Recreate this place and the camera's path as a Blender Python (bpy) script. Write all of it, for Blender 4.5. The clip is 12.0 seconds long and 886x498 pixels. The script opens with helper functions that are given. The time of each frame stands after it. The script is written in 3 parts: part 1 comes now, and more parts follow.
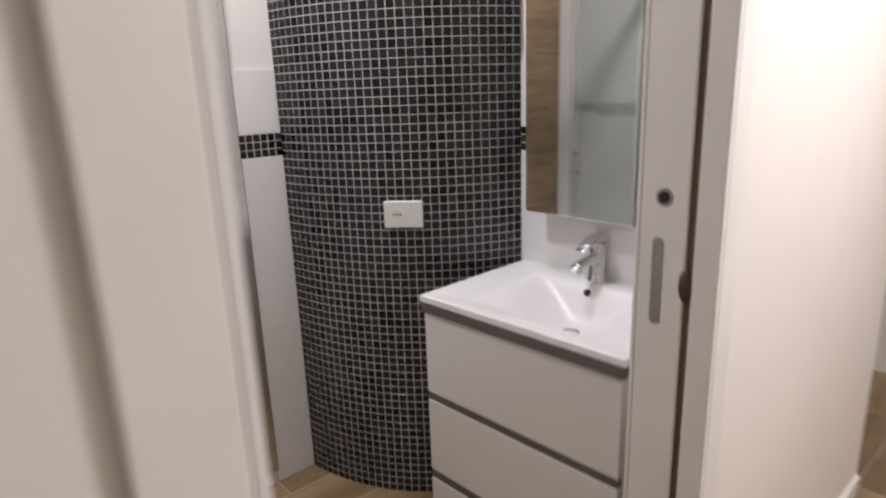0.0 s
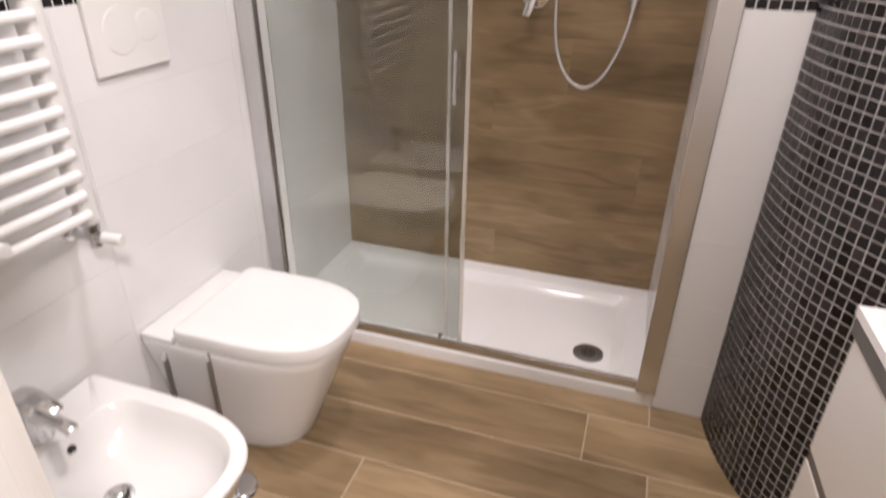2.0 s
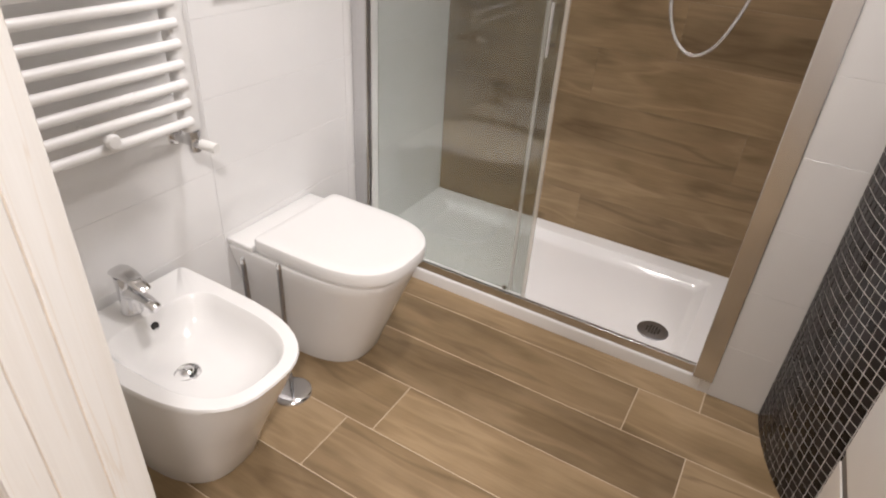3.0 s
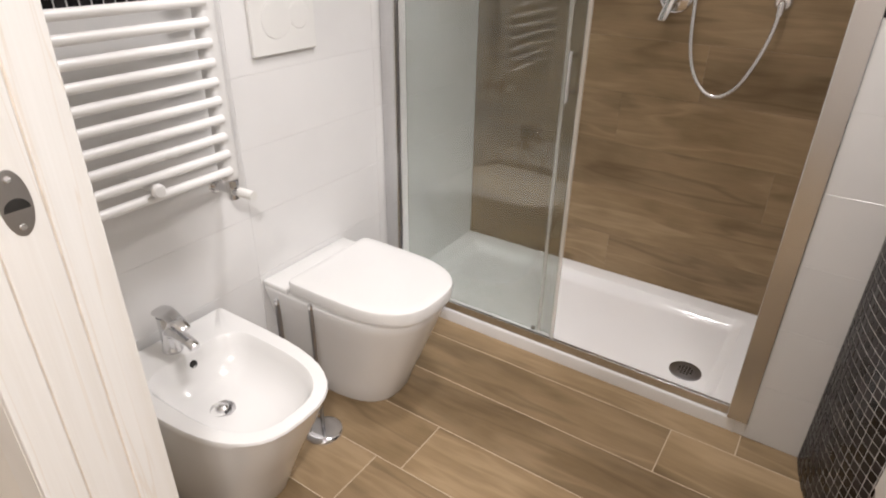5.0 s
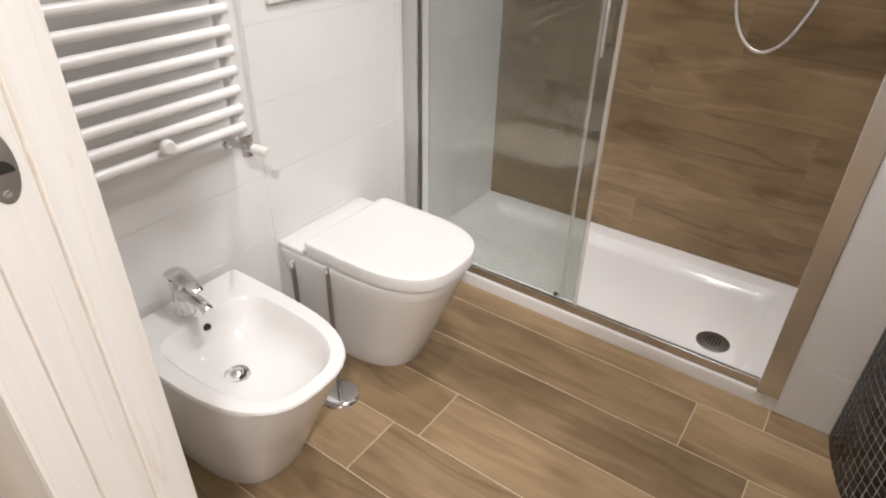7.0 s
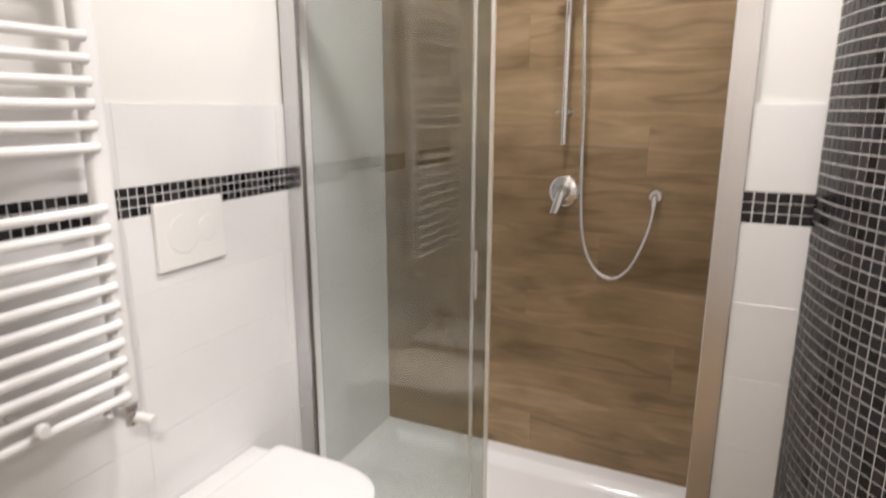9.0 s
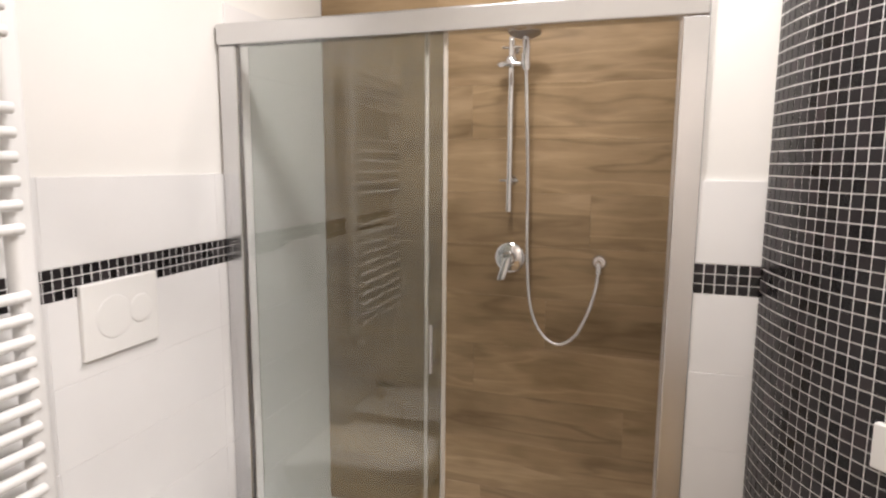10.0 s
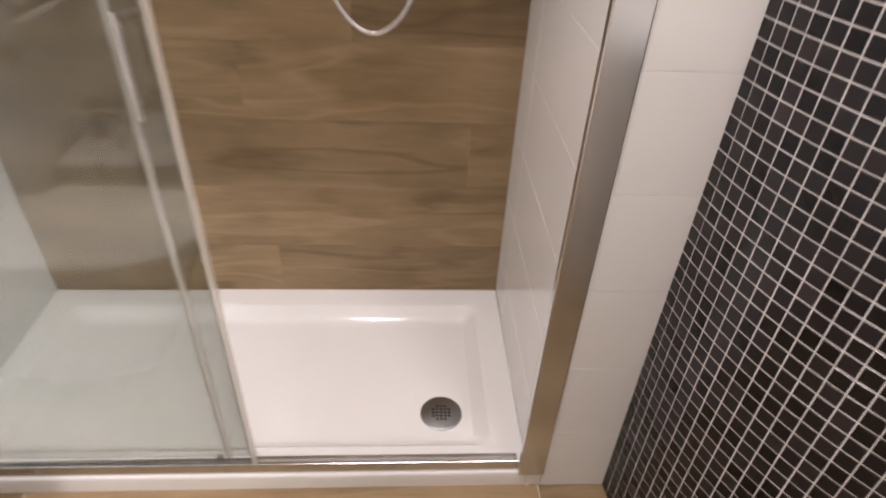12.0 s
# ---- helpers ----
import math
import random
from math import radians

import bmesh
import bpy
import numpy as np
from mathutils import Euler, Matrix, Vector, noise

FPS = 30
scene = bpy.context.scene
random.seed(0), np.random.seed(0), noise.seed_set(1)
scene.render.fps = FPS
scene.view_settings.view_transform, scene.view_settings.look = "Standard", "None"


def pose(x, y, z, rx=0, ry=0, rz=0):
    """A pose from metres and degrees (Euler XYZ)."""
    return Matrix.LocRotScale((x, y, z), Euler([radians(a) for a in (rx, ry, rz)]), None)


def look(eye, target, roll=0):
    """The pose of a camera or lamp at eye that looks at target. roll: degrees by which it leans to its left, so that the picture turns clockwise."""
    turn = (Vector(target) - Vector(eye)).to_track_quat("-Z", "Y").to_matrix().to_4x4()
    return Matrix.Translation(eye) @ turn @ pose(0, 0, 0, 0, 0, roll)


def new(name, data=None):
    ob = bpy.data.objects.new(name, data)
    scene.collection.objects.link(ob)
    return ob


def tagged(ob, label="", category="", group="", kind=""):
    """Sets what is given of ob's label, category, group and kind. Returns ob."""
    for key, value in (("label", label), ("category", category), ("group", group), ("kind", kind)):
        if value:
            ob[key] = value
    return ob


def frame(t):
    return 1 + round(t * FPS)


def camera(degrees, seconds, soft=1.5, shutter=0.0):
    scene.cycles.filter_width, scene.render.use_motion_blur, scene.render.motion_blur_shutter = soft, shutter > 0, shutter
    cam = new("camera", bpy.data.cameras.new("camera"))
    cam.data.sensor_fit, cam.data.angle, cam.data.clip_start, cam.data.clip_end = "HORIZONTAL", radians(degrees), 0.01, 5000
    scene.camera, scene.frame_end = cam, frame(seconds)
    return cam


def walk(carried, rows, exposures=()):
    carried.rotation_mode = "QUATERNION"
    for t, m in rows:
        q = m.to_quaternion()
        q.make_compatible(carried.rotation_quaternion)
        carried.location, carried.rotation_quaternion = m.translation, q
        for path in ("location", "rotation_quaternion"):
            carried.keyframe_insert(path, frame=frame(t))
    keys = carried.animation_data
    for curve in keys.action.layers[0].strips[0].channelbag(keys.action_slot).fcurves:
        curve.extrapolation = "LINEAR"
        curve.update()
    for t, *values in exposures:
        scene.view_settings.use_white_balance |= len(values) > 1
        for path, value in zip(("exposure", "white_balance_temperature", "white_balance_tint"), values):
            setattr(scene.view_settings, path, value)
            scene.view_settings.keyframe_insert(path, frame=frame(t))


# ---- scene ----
cam = camera(72.5, 12.0, 2.0, 0.5)
PATH = [
    (0, (2.632, 0.561, 1.442), (1.188, 1.846, 0.93), -2.1),
    (0.2, (2.595, 0.709, 1.481), (1.052, 1.864, 0.952), -2.0),
    (0.5, (2.52, 0.909, 1.469), (0.766, 1.708, 0.933), -3.3),
    (0.9, (2.438, 1.145, 1.499), (0.552, 1.278, 0.836), 0.2),
    (1, (2.429, 1.188, 1.506), (0.541, 1.154, 0.848), 0.2),
    (1.2, (2.453, 1.239, 1.498), (0.575, 0.969, 0.87), 0.9),
    (1.5, (2.41, 1.198, 1.447), (0.59, 0.731, 0.763), -0.8),
    (1.9, (2.336, 1.182, 1.421), (0.627, 0.679, 0.513), 1.7),
    (2, (2.339, 1.223, 1.403), (0.663, 0.678, 0.458), 0.8),
    (2.5, (2.342, 1.324, 1.383), (0.824, 0.566, 0.325), 4.0),
    (4.5, (2.372, 1.386, 1.405), (0.912, 0.446, 0.413), 1.5),
    (5, (2.37, 1.398, 1.401), (0.897, 0.425, 0.461), 0.8),
    (5.5, (2.361, 1.389, 1.394), (0.908, 0.41, 0.428), 0.7),
    (6, (2.331, 1.35, 1.377), (0.946, 0.378, 0.31), 1.5),
    (6.5, (2.309, 1.34, 1.378), (0.938, 0.345, 0.314), 1.0),
    (6.7, (2.312, 1.33, 1.38), (0.935, 0.349, 0.311), 1.2),
    (8.3, (2.325, 1.354, 1.372), (0.789, 0.425, 0.492), 0.4),
    (8.5, (2.333, 1.385, 1.433), (0.727, 0.468, 0.671), 0.6),
    (9, (2.335, 1.373, 1.512), (0.569, 0.548, 1.061), 0.1),
    (9.5, (2.331, 1.351, 1.55), (0.502, 0.607, 1.234), 0.3),
    (10, (2.315, 1.27, 1.561), (0.428, 0.666, 1.283), 0.4),
    (10.5, (2.266, 1.154, 1.483), (0.362, 0.863, 0.945), 0.2),
    (11, (2.058, 1.138, 1.43), (0.19, 0.96, 0.737), 0.0),
    (11.5, (1.776, 1.124, 1.385), (0.047, 0.98, 0.389), 0.2),
    (12, (1.499, 1.088, 1.326), (-0.105, 1.209, 0.137), 3.0),
]
walk(cam, [(t, look(eye, target, roll)) for t, eye, target, roll in PATH],
     [(0, -0.56, 6120, 17), (0.3, -0.42, 6080, 17), (0.5, -0.13, 6000, 17), (1.0, -0.22, 6300, 17), (2.0, 0.0, 6420, 19), (2.5, -0.05, 6400, 16), (4.5, -0.06, 6300, 13), (6.5, -0.06, 6300, 13), (9.5, -0.05, 6400, 13), (11, 0.02, 6530, 17), (11.5, 0.13, 6530, 17), (12, 0.11, 6530, 18)])

# ---- light ----
world = bpy.data.worlds.new("world")
scene.world = world
world.use_nodes = True
world.node_tree.nodes["Background"].inputs[0].default_value = (0.9, 0.93, 1.0, 1)
world.node_tree.nodes["Background"].inputs[1].default_value = 0.02


def lamp(name, where, size, watts, colour):
    data = bpy.data.lights.new(name, "AREA")
    data.shape, data.size, data.energy, data.color = "DISK", size, watts, colour
    ob = new(name, data)
    ob.location = where
    return ob


CEILING = 2.74
lamp("bathroom_light", (1.10, 0.86, CEILING - 0.075), 0.24, 20.5, (1.0, 0.955, 0.915))
lamp("shower_light", (0.38, 0.88, CEILING - 0.075), 0.12, 3.5, (1.0, 0.955, 0.915))
lamp("basin_light", (1.22, 1.62, CEILING - 0.075), 0.24, 12, (1.0, 0.955, 0.915))
lamp("corridor_light", (3.0, 1.95, CEILING - 0.075), 0.26, 68, (1.0, 0.95, 0.90))

# ---- materials ----


def nodes_of(name):
    m = bpy.data.materials.new(name)
    m.use_nodes = True
    return m, m.node_tree.nodes, m.node_tree.links, m.node_tree.nodes["Principled BSDF"]


def coords(n, l, scale, spread=True, space="Object"):
    tc = n.new("ShaderNodeTexCoord")
    mp = n.new("ShaderNodeMapping")
    mp.inputs["Scale"].default_value = scale
    if spread:
        info = n.new("ShaderNodeObjectInfo")
        mul = n.new("ShaderNodeVectorMath")
        mul.operation = "SCALE"
        mul.inputs[0].default_value = (7.3, 11.9, 5.1)
        l.new(info.outputs["Random"], mul.inputs["Scale"])
        l.new(mul.outputs[0], mp.inputs["Location"])
    l.new(tc.outputs[space], mp.inputs["Vector"])
    return mp.outputs[0]


def noise_tex(n, l, vec, scale, detail=4, rough=0.6):
    t = n.new("ShaderNodeTexNoise")
    t.inputs["Scale"].default_value, t.inputs["Detail"].default_value, t.inputs["Roughness"].default_value = scale, detail, rough
    l.new(vec, t.inputs["Vector"])
    return t.outputs["Fac"]


def ramp(n, l, fac, stops):
    r = n.new("ShaderNodeValToRGB")
    while len(r.color_ramp.elements) < len(stops):
        r.color_ramp.elements.new(0.5)
    for e, (p, c) in zip(r.color_ramp.elements, stops):
        e.position, e.color = p, (*c, 1)
    l.new(fac, r.inputs[0])
    return r.outputs[0]


def mixed(n, l, fac, a, b, kind="MIX"):
    x = n.new("ShaderNodeMix")
    x.data_type, x.blend_type = "RGBA", kind
    for value, sock in ((fac, x.inputs[0]), (a, x.inputs[6]), (b, x.inputs[7])):
        if isinstance(value, (int, float)):
            sock.default_value = value
        elif isinstance(value, tuple):
            sock.default_value = (*value, 1)
        else:
            l.new(value, sock)
    return x.outputs[2]


def bumped(n, l, bsdf, height, strength, distance):
    b = n.new("ShaderNodeBump")
    b.inputs["Strength"].default_value, b.inputs["Distance"].default_value = strength, distance
    l.new(height, b.inputs["Height"])
    l.new(b.outputs[0], bsdf.inputs["Normal"])


def surface(name, colour, rough, metal=0.0, vary=0.06, grain=60.0, patch=3.0, bump=0.1, rough_vary=0.1, coat=0.0, spread=True):
    """A plain coat with fine grain, broad patches and uneven gloss."""
    m, n, l, b = nodes_of(name)
    v = coords(n, l, (1, 1, 1), spread)
    fine, broad = noise_tex(n, l, v, grain, 5), noise_tex(n, l, v, patch, 3)
    lo, hi = tuple(c * (1 - vary) for c in colour), tuple(min(1, c * (1 + vary)) for c in colour)
    col = ramp(n, l, broad, [(0.3, lo), (0.7, hi)])
    col = mixed(n, l, vary * 2, col, ramp(n, l, fine, [(0.35, lo), (0.65, hi)]))
    l.new(col, b.inputs["Base Color"])
    r = n.new("ShaderNodeMapRange")
    r.inputs[3].default_value, r.inputs[4].default_value = max(0.02, rough - rough_vary), min(1, rough + rough_vary)
    l.new(broad, r.inputs[0])
    l.new(r.outputs[0], b.inputs["Roughness"])
    b.inputs["Metallic"].default_value = metal
    b.inputs["Coat Weight"].default_value = coat
    b.inputs["Coat Roughness"].default_value = 0.05
    if bump:
        bumped(n, l, b, fine, bump, 0.002)
    return m


def wood_tile(name, light, mid, dark, rough):
    """Glazed porcelain printed with long oak grain along the plank."""
    m, n, l, b = nodes_of(name)
    v = coords(n, l, (1, 1, 1))
    warp = noise_tex(n, l, coords(n, l, (2.5, 1.0, 2.5)), 1.0, 2)
    add = n.new("ShaderNodeVectorMath")
    add.operation = "MULTIPLY_ADD"
    add.inputs[1].default_value = (0.085, 0.0, 0.085)
    l.new(warp, add.inputs[0])
    l.new(v, add.inputs[2])

    def stretched(sx, sy):
        mp = n.new("ShaderNodeMapping")
        mp.inputs["Scale"].default_value = (sx, sy, sx)
        l.new(add.outputs[0], mp.inputs["Vector"])
        return mp.outputs[0]
    bands = noise_tex(n, l, stretched(7.0, 0.85), 1.0, 5, 0.52)
    streak = noise_tex(n, l, stretched(36, 2.8), 1.0, 6, 0.65)
    fibre = noise_tex(n, l, stretched(260, 12), 1.0, 3, 0.6)
    cloud = noise_tex(n, l, stretched(5.0, 2.3), 1.0, 3)
    vein = noise_tex(n, l, stretched(6.5, 0.75), 1.0, 3, 0.48)
    col = ramp(n, l, bands, [(0.30, dark), (0.44, mid), (0.55, mid), (0.72, light)])
    col = mixed(n, l, 0.15, col, ramp(n, l, streak, [(0.36, dark), (0.5, mid), (0.65, light)]))
    col = mixed(n, l, 0.35, col, ramp(n, l, cloud, [(0.36, tuple(c * 0.6 for c in mid)), (0.64, light)]))
    thin = ramp(n, l, vein, [(0.53, (0, 0, 0)), (0.56, (0.3,) * 3), (0.60, (0, 0, 0))])
    col = mixed(n, l, thin, col, tuple(min(1, c * 1.12) for c in light))
    knot = ramp(n, l, vein, [(0.39, (0, 0, 0)), (0.42, (0.55,) * 3), (0.45, (0, 0, 0))])
    col = mixed(n, l, knot, col, dark)
    col = mixed(n, l, 0.08, col, ramp(n, l, fibre, [(0.35, dark), (0.65, light)]))
    info = n.new("ShaderNodeObjectInfo")
    tone = ramp(n, l, info.outputs["Random"], [(0.0, (0.86, 0.85, 0.84)), (1.0, (1.1, 1.09, 1.07))])
    col = mixed(n, l, 1.0, col, tone, "MULTIPLY")
    l.new(col, b.inputs["Base Color"])
    r = n.new("ShaderNodeMapRange")
    r.inputs[3].default_value, r.inputs[4].default_value = rough - 0.06, rough + 0.12
    l.new(streak, r.inputs[0])
    l.new(r.outputs[0], b.inputs["Roughness"])
    b.inputs["Specular IOR Level"].default_value = 0.3
    bumped(n, l, b, streak, 0.12, 0.002)
    return m


def mosaic_glass(name, per_island):
    m, n, l, b = nodes_of(name)
    if per_island:
        rnd = n.new("ShaderNodeNewGeometry").outputs["Random Per Island"]
    else:
        rnd = n.new("ShaderNodeObjectInfo").outputs["Random"]
    col = ramp(n, l, rnd, [(0.0, (0.005, 0.004, 0.005)), (0.6, (0.011, 0.009, 0.0105)), (0.93, (0.021, 0.016, 0.018)), (1.0, (0.038, 0.028, 0.030))])
    v = coords(n, l, (1, 1, 1), False)
    speck = noise_tex(n, l, v, 900, 3)
    col = mixed(n, l, 0.12, col, ramp(n, l, speck, [(0.45, (0.006, 0.005, 0.006)), (0.75, (0.05, 0.045, 0.045))]))
    l.new(col, b.inputs["Base Color"])
    r = n.new("ShaderNodeMapRange")
    r.inputs[3].default_value, r.inputs[4].default_value = 0.18, 0.4
    l.new(rnd, r.inputs[0])
    l.new(r.outputs[0], b.inputs["Roughness"])
    b.inputs["Specular IOR Level"].default_value = 0.37
    bumped(n, l, b, noise_tex(n, l, v, 60, 2), 0.25, 0.002)
    return m


M = {}
M["wood"] = wood_tile("oak_porcelain", (0.420, 0.306, 0.186), (0.238, 0.1635, 0.086), (0.122, 0.080, 0.040), 0.34)
M["wood_grout"] = surface("plank_grout", (0.22, 0.15, 0.095), 0.9, grain=300)
M["floor_grout"] = surface("floor_grout", (0.56, 0.45, 0.33), 0.9, grain=300)
M["white_tile"] = surface("white_glazed_tile", (0.765, 0.756, 0.745), 0.16, vary=0.02, grain=20, patch=4, bump=0.05, rough_vary=0.06)
M["white_grout"] = surface("white_grout", (0.765, 0.755, 0.742), 0.85, grain=400, bump=0.3)
M["grout"] = surface("mosaic_grout", (0.74, 0.72, 0.70), 0.85, vary=0.10, grain=500, bump=0.4)
M["chip"] = mosaic_glass("black_mosaic_glass", False)
M["chip_bulk"] = mosaic_glass("black_mosaic_glass_bulk", True)
M["paint"] = surface("cream_wall_paint", (0.77, 0.752, 0.716), 0.75, vary=0.025, grain=160, patch=1.6, bump=0.12)
M["hall_paint"] = surface("warm_hall_paint", (0.81, 0.775, 0.71), 0.75, vary=0.03, grain=160, patch=1.3, bump=0.12)
M["taupe_paint"] = surface("taupe_wall_paint", (0.52, 0.48, 0.44), 0.75, vary=0.04, grain=160, patch=1.3, bump=0.12)
M["ceiling"] = surface("ceiling_paint", (0.84, 0.83, 0.80), 0.85, vary=0.02, grain=150)
M["lacquer"] = surface("door_lacquer", (0.80, 0.778, 0.735), 0.38, vary=0.03, grain=40, patch=5, bump=0.05)


def jamb_foil(name):
    """White foil with faint warm vertical streaks of the wood below."""
    m, n, l, b = nodes_of(name)
    v = coords(n, l, (34, 34, 1.1), False)
    broad = noise_tex(n, l, v, 1.0, 3, 0.5)
    fine = noise_tex(n, l, coords(n, l, (260, 260, 5), False), 1.0, 3)
    col = ramp(n, l, broad, [(0.30, (0.72, 0.695, 0.65)), (0.5, (0.76, 0.745, 0.715)), (0.7, (0.78, 0.77, 0.745))])
    vein = ramp(n, l, broad, [(0.545, (0, 0, 0)), (0.56, (0.34,) * 3), (0.575, (0, 0, 0))])
    col = mixed(n, l, vein, col, (0.62, 0.50, 0.36))
    col = mixed(n, l, 0.07, col, ramp(n, l, fine, [(0.35, (0.6, 0.55, 0.47)), (0.65, (0.88, 0.87, 0.85))]))
    l.new(col, b.inputs["Base Color"])
    b.inputs["Roughness"].default_value = 0.42
    bumped(n, l, b, fine, 0.08, 0.001)
    return m


M["foil"] = jamb_foil("jamb_foil")
M["seam"] = surface("jamb_seam", (0.71, 0.635, 0.54), 0.7, vary=0.2, grain=60, patch=9)
M["ceramic"] = surface("sanitary_ceramic", (0.77, 0.76, 0.745), 0.07, vary=0.012, grain=12, patch=3, bump=0.0, rough_vary=0.03, coat=0.4)
M["seat"] = surface("white_toilet_lid", (0.77, 0.76, 0.745), 0.2, vary=0.012, grain=30, bump=0.0, rough_vary=0.05)
M["acrylic"] = surface("tray_acrylic", (0.83, 0.82, 0.81), 0.13, vary=0.015, grain=25, patch=3, bump=0.02, rough_vary=0.05)
M["chrome"] = surface("chrome", (0.72, 0.72, 0.73), 0.09, 1.0, vary=0.03, grain=80, bump=0.0, rough_vary=0.05)
M["basin_white"] = surface("white_mineral_basin", (0.87, 0.86, 0.855), 0.30, vary=0.012, grain=12, patch=3, bump=0.0, rough_vary=0.05)
M["steel"] = surface("satin_steel", (0.34, 0.34, 0.35), 0.36, 1.0, vary=0.12, grain=120, bump=0.1)
M["alu"] = surface("polished_aluminium", (0.66, 0.66, 0.665), 0.24, 1.0, vary=0.05, grain=90, patch=2, bump=0.02, rough_vary=0.05)
M["radiator"] = surface("radiator_enamel", (0.78, 0.77, 0.755), 0.3, vary=0.012, grain=50, bump=0.03)
M["plastic"] = surface("white_plastic", (0.74, 0.73, 0.705), 0.35, vary=0.02, grain=60, bump=0.03)
M["cabinet"] = surface("cabinet_lacquer", (0.74, 0.715, 0.68), 0.22, vary=0.015, grain=25, bump=0.02)
M["taupe"] = surface("taupe_profile", (0.14, 0.128, 0.120), 0.4, 0.2, vary=0.1, grain=40)
M["dark"] = surface("dark_hollow", (0.02, 0.018, 0.016), 0.7, vary=0.2)
M["pocket"] = surface("pocket_gap_shade", (0.17, 0.125, 0.09), 0.9, vary=0.15)
M["bronze"] = surface("dark_bronze", (0.10, 0.07, 0.045), 0.5, 0.4, vary=0.2)
M["nickel"] = surface("brushed_nickel", (0.36, 0.34, 0.32), 0.42, 0.9, vary=0.1, grain=150)

M["seal"] = surface("clear_plastic_seal", (0.66, 0.62, 0.56), 0.25, vary=0.05, grain=70)
for nd in M["seal"].node_tree.nodes:
    if nd.type == "BSDF_PRINCIPLED":
        nd.inputs["Alpha"].default_value = 0.45
m, n, l, b = nodes_of("shower_glass")
b.inputs["Base Color"].default_value = (0.73, 0.755, 0.74, 1)
b.inputs["Transmission Weight"].default_value, b.inputs["Roughness"].default_value, b.inputs["IOR"].default_value = 1.0, 0.01, 1.52
M["glass"] = m
m, n, l, b = nodes_of("mirror_silver")
b.inputs["Base Color"].default_value = (0.86, 0.88, 0.87, 1)
b.inputs["Metallic"].default_value = 1.0
l.new(ramp(n, l, noise_tex(n, l, coords(n, l, (1, 1, 1)), 6, 4), [(0.3, (0.01,) * 3), (0.8, (0.05,) * 3)]), b.inputs["Roughness"])
M["mirror"] = m
m, n, l, b = nodes_of("lamp_diffuser")
b.inputs["Base Color"].default_value = (0.9, 0.88, 0.84, 1)
b.inputs["Emission Color"].default_value, b.inputs["Emission Strength"].default_value = (1.0, 0.92, 0.82, 1), 4.0
M["diffuser"] = m

# ---- mesh helpers ----


def part(name, bm, material, parent=None, label="", smooth=False):
    data = bpy.data.meshes.new(name)
    bmesh.ops.recalc_face_normals(bm, faces=bm.faces)
    bm.to_mesh(data)
    bm.free()
    data.materials.append(M[material])
    if smooth:
        data.polygons.foreach_set("use_smooth", [True] * len(data.polygons))
        data.set_sharp_from_angle(angle=radians(38))
    ob = new(name, data)
    ob.parent = parent
    return tagged(ob, label)


def thing(name, label, category, where=(0, 0, 0), group="", kind=""):
    ob = new(name)
    ob.location = where
    ob.empty_display_size = 0.05
    return tagged(ob, label, category, group, kind)


def add_box(bm, lo, hi, bevel=0.0, seg=2):
    got = bmesh.ops.create_cube(bm, size=1.0)["verts"]
    for v in got:
        v.co = Vector(((lo[i] + hi[i]) / 2 + v.co[i] * (hi[i] - lo[i]) for i in range(3)))
    if bevel:
        edges = list({e for v in got for e in v.link_edges})
        bmesh.ops.bevel(bm, geom=edges, offset=bevel, segments=seg, affect="EDGES", profile=0.5)
    return bm


def box(lo, hi, bevel=0.0, seg=2):
    return add_box(bmesh.new(), lo, hi, bevel, seg)


def add_rod(bm, a, b, r, seg=16, r2=None, caps=True):
    a, b = Vector(a), Vector(b)
    d = b - a
    m = Matrix.Translation((a + b) / 2) @ d.to_track_quat("Z", "Y").to_matrix().to_4x4()
    bmesh.ops.create_cone(bm, cap_ends=caps, segments=seg, radius1=r, radius2=r if r2 is None else r2, depth=d.length, matrix=m)
    return bm


def rod(a, b, r, seg=16, r2=None):
    return add_rod(bmesh.new(), a, b, r, seg, r2)


def lathe(profile, where, axis=(0, 0, 1), seg=28):
    """Turned shape; profile: (radius, height) pairs along the axis."""
    bm = bmesh.new()
    turn = Matrix.Translation(where) @ Vector(axis).to_track_quat("Z", "Y").to_matrix().to_4x4()
    rings = []
    for r, h in profile:
        if r < 1e-6:
            rings.append([bm.verts.new(turn @ Vector((0, 0, h)))])
        else:
            rings.append([bm.verts.new(turn @ Vector((r * math.cos(math.tau * i / seg), r * math.sin(math.tau * i / seg), h))) for i in range(seg)])
    for p, q in zip(rings, rings[1:]):
        for i in range(seg):
            j = (i + 1) % seg
            if len(p) == 1 and len(q) > 1:
                bm.faces.new((p[0], q[i], q[j]))
            elif len(q) == 1 and len(p) > 1:
                bm.faces.new((p[i], q[0], p[j]))
            elif len(p) > 1:
                bm.faces.new((p[i], p[j], q[j], q[i]))
    return bm


def loft(rings, close_low=True, close_high=True):
    bm = bmesh.new()
    vs = [[bm.verts.new(p) for p in ring] for ring in rings]
    k = len(vs[0])
    for p, q in zip(vs, vs[1:]):
        for i in range(k):
            j = (i + 1) % k
            bm.faces.new((p[i], p[j], q[j], q[i]))
    if close_low:
        bm.faces.new(vs[0])
    if close_high:
        bm.faces.new(vs[-1])
    return bm


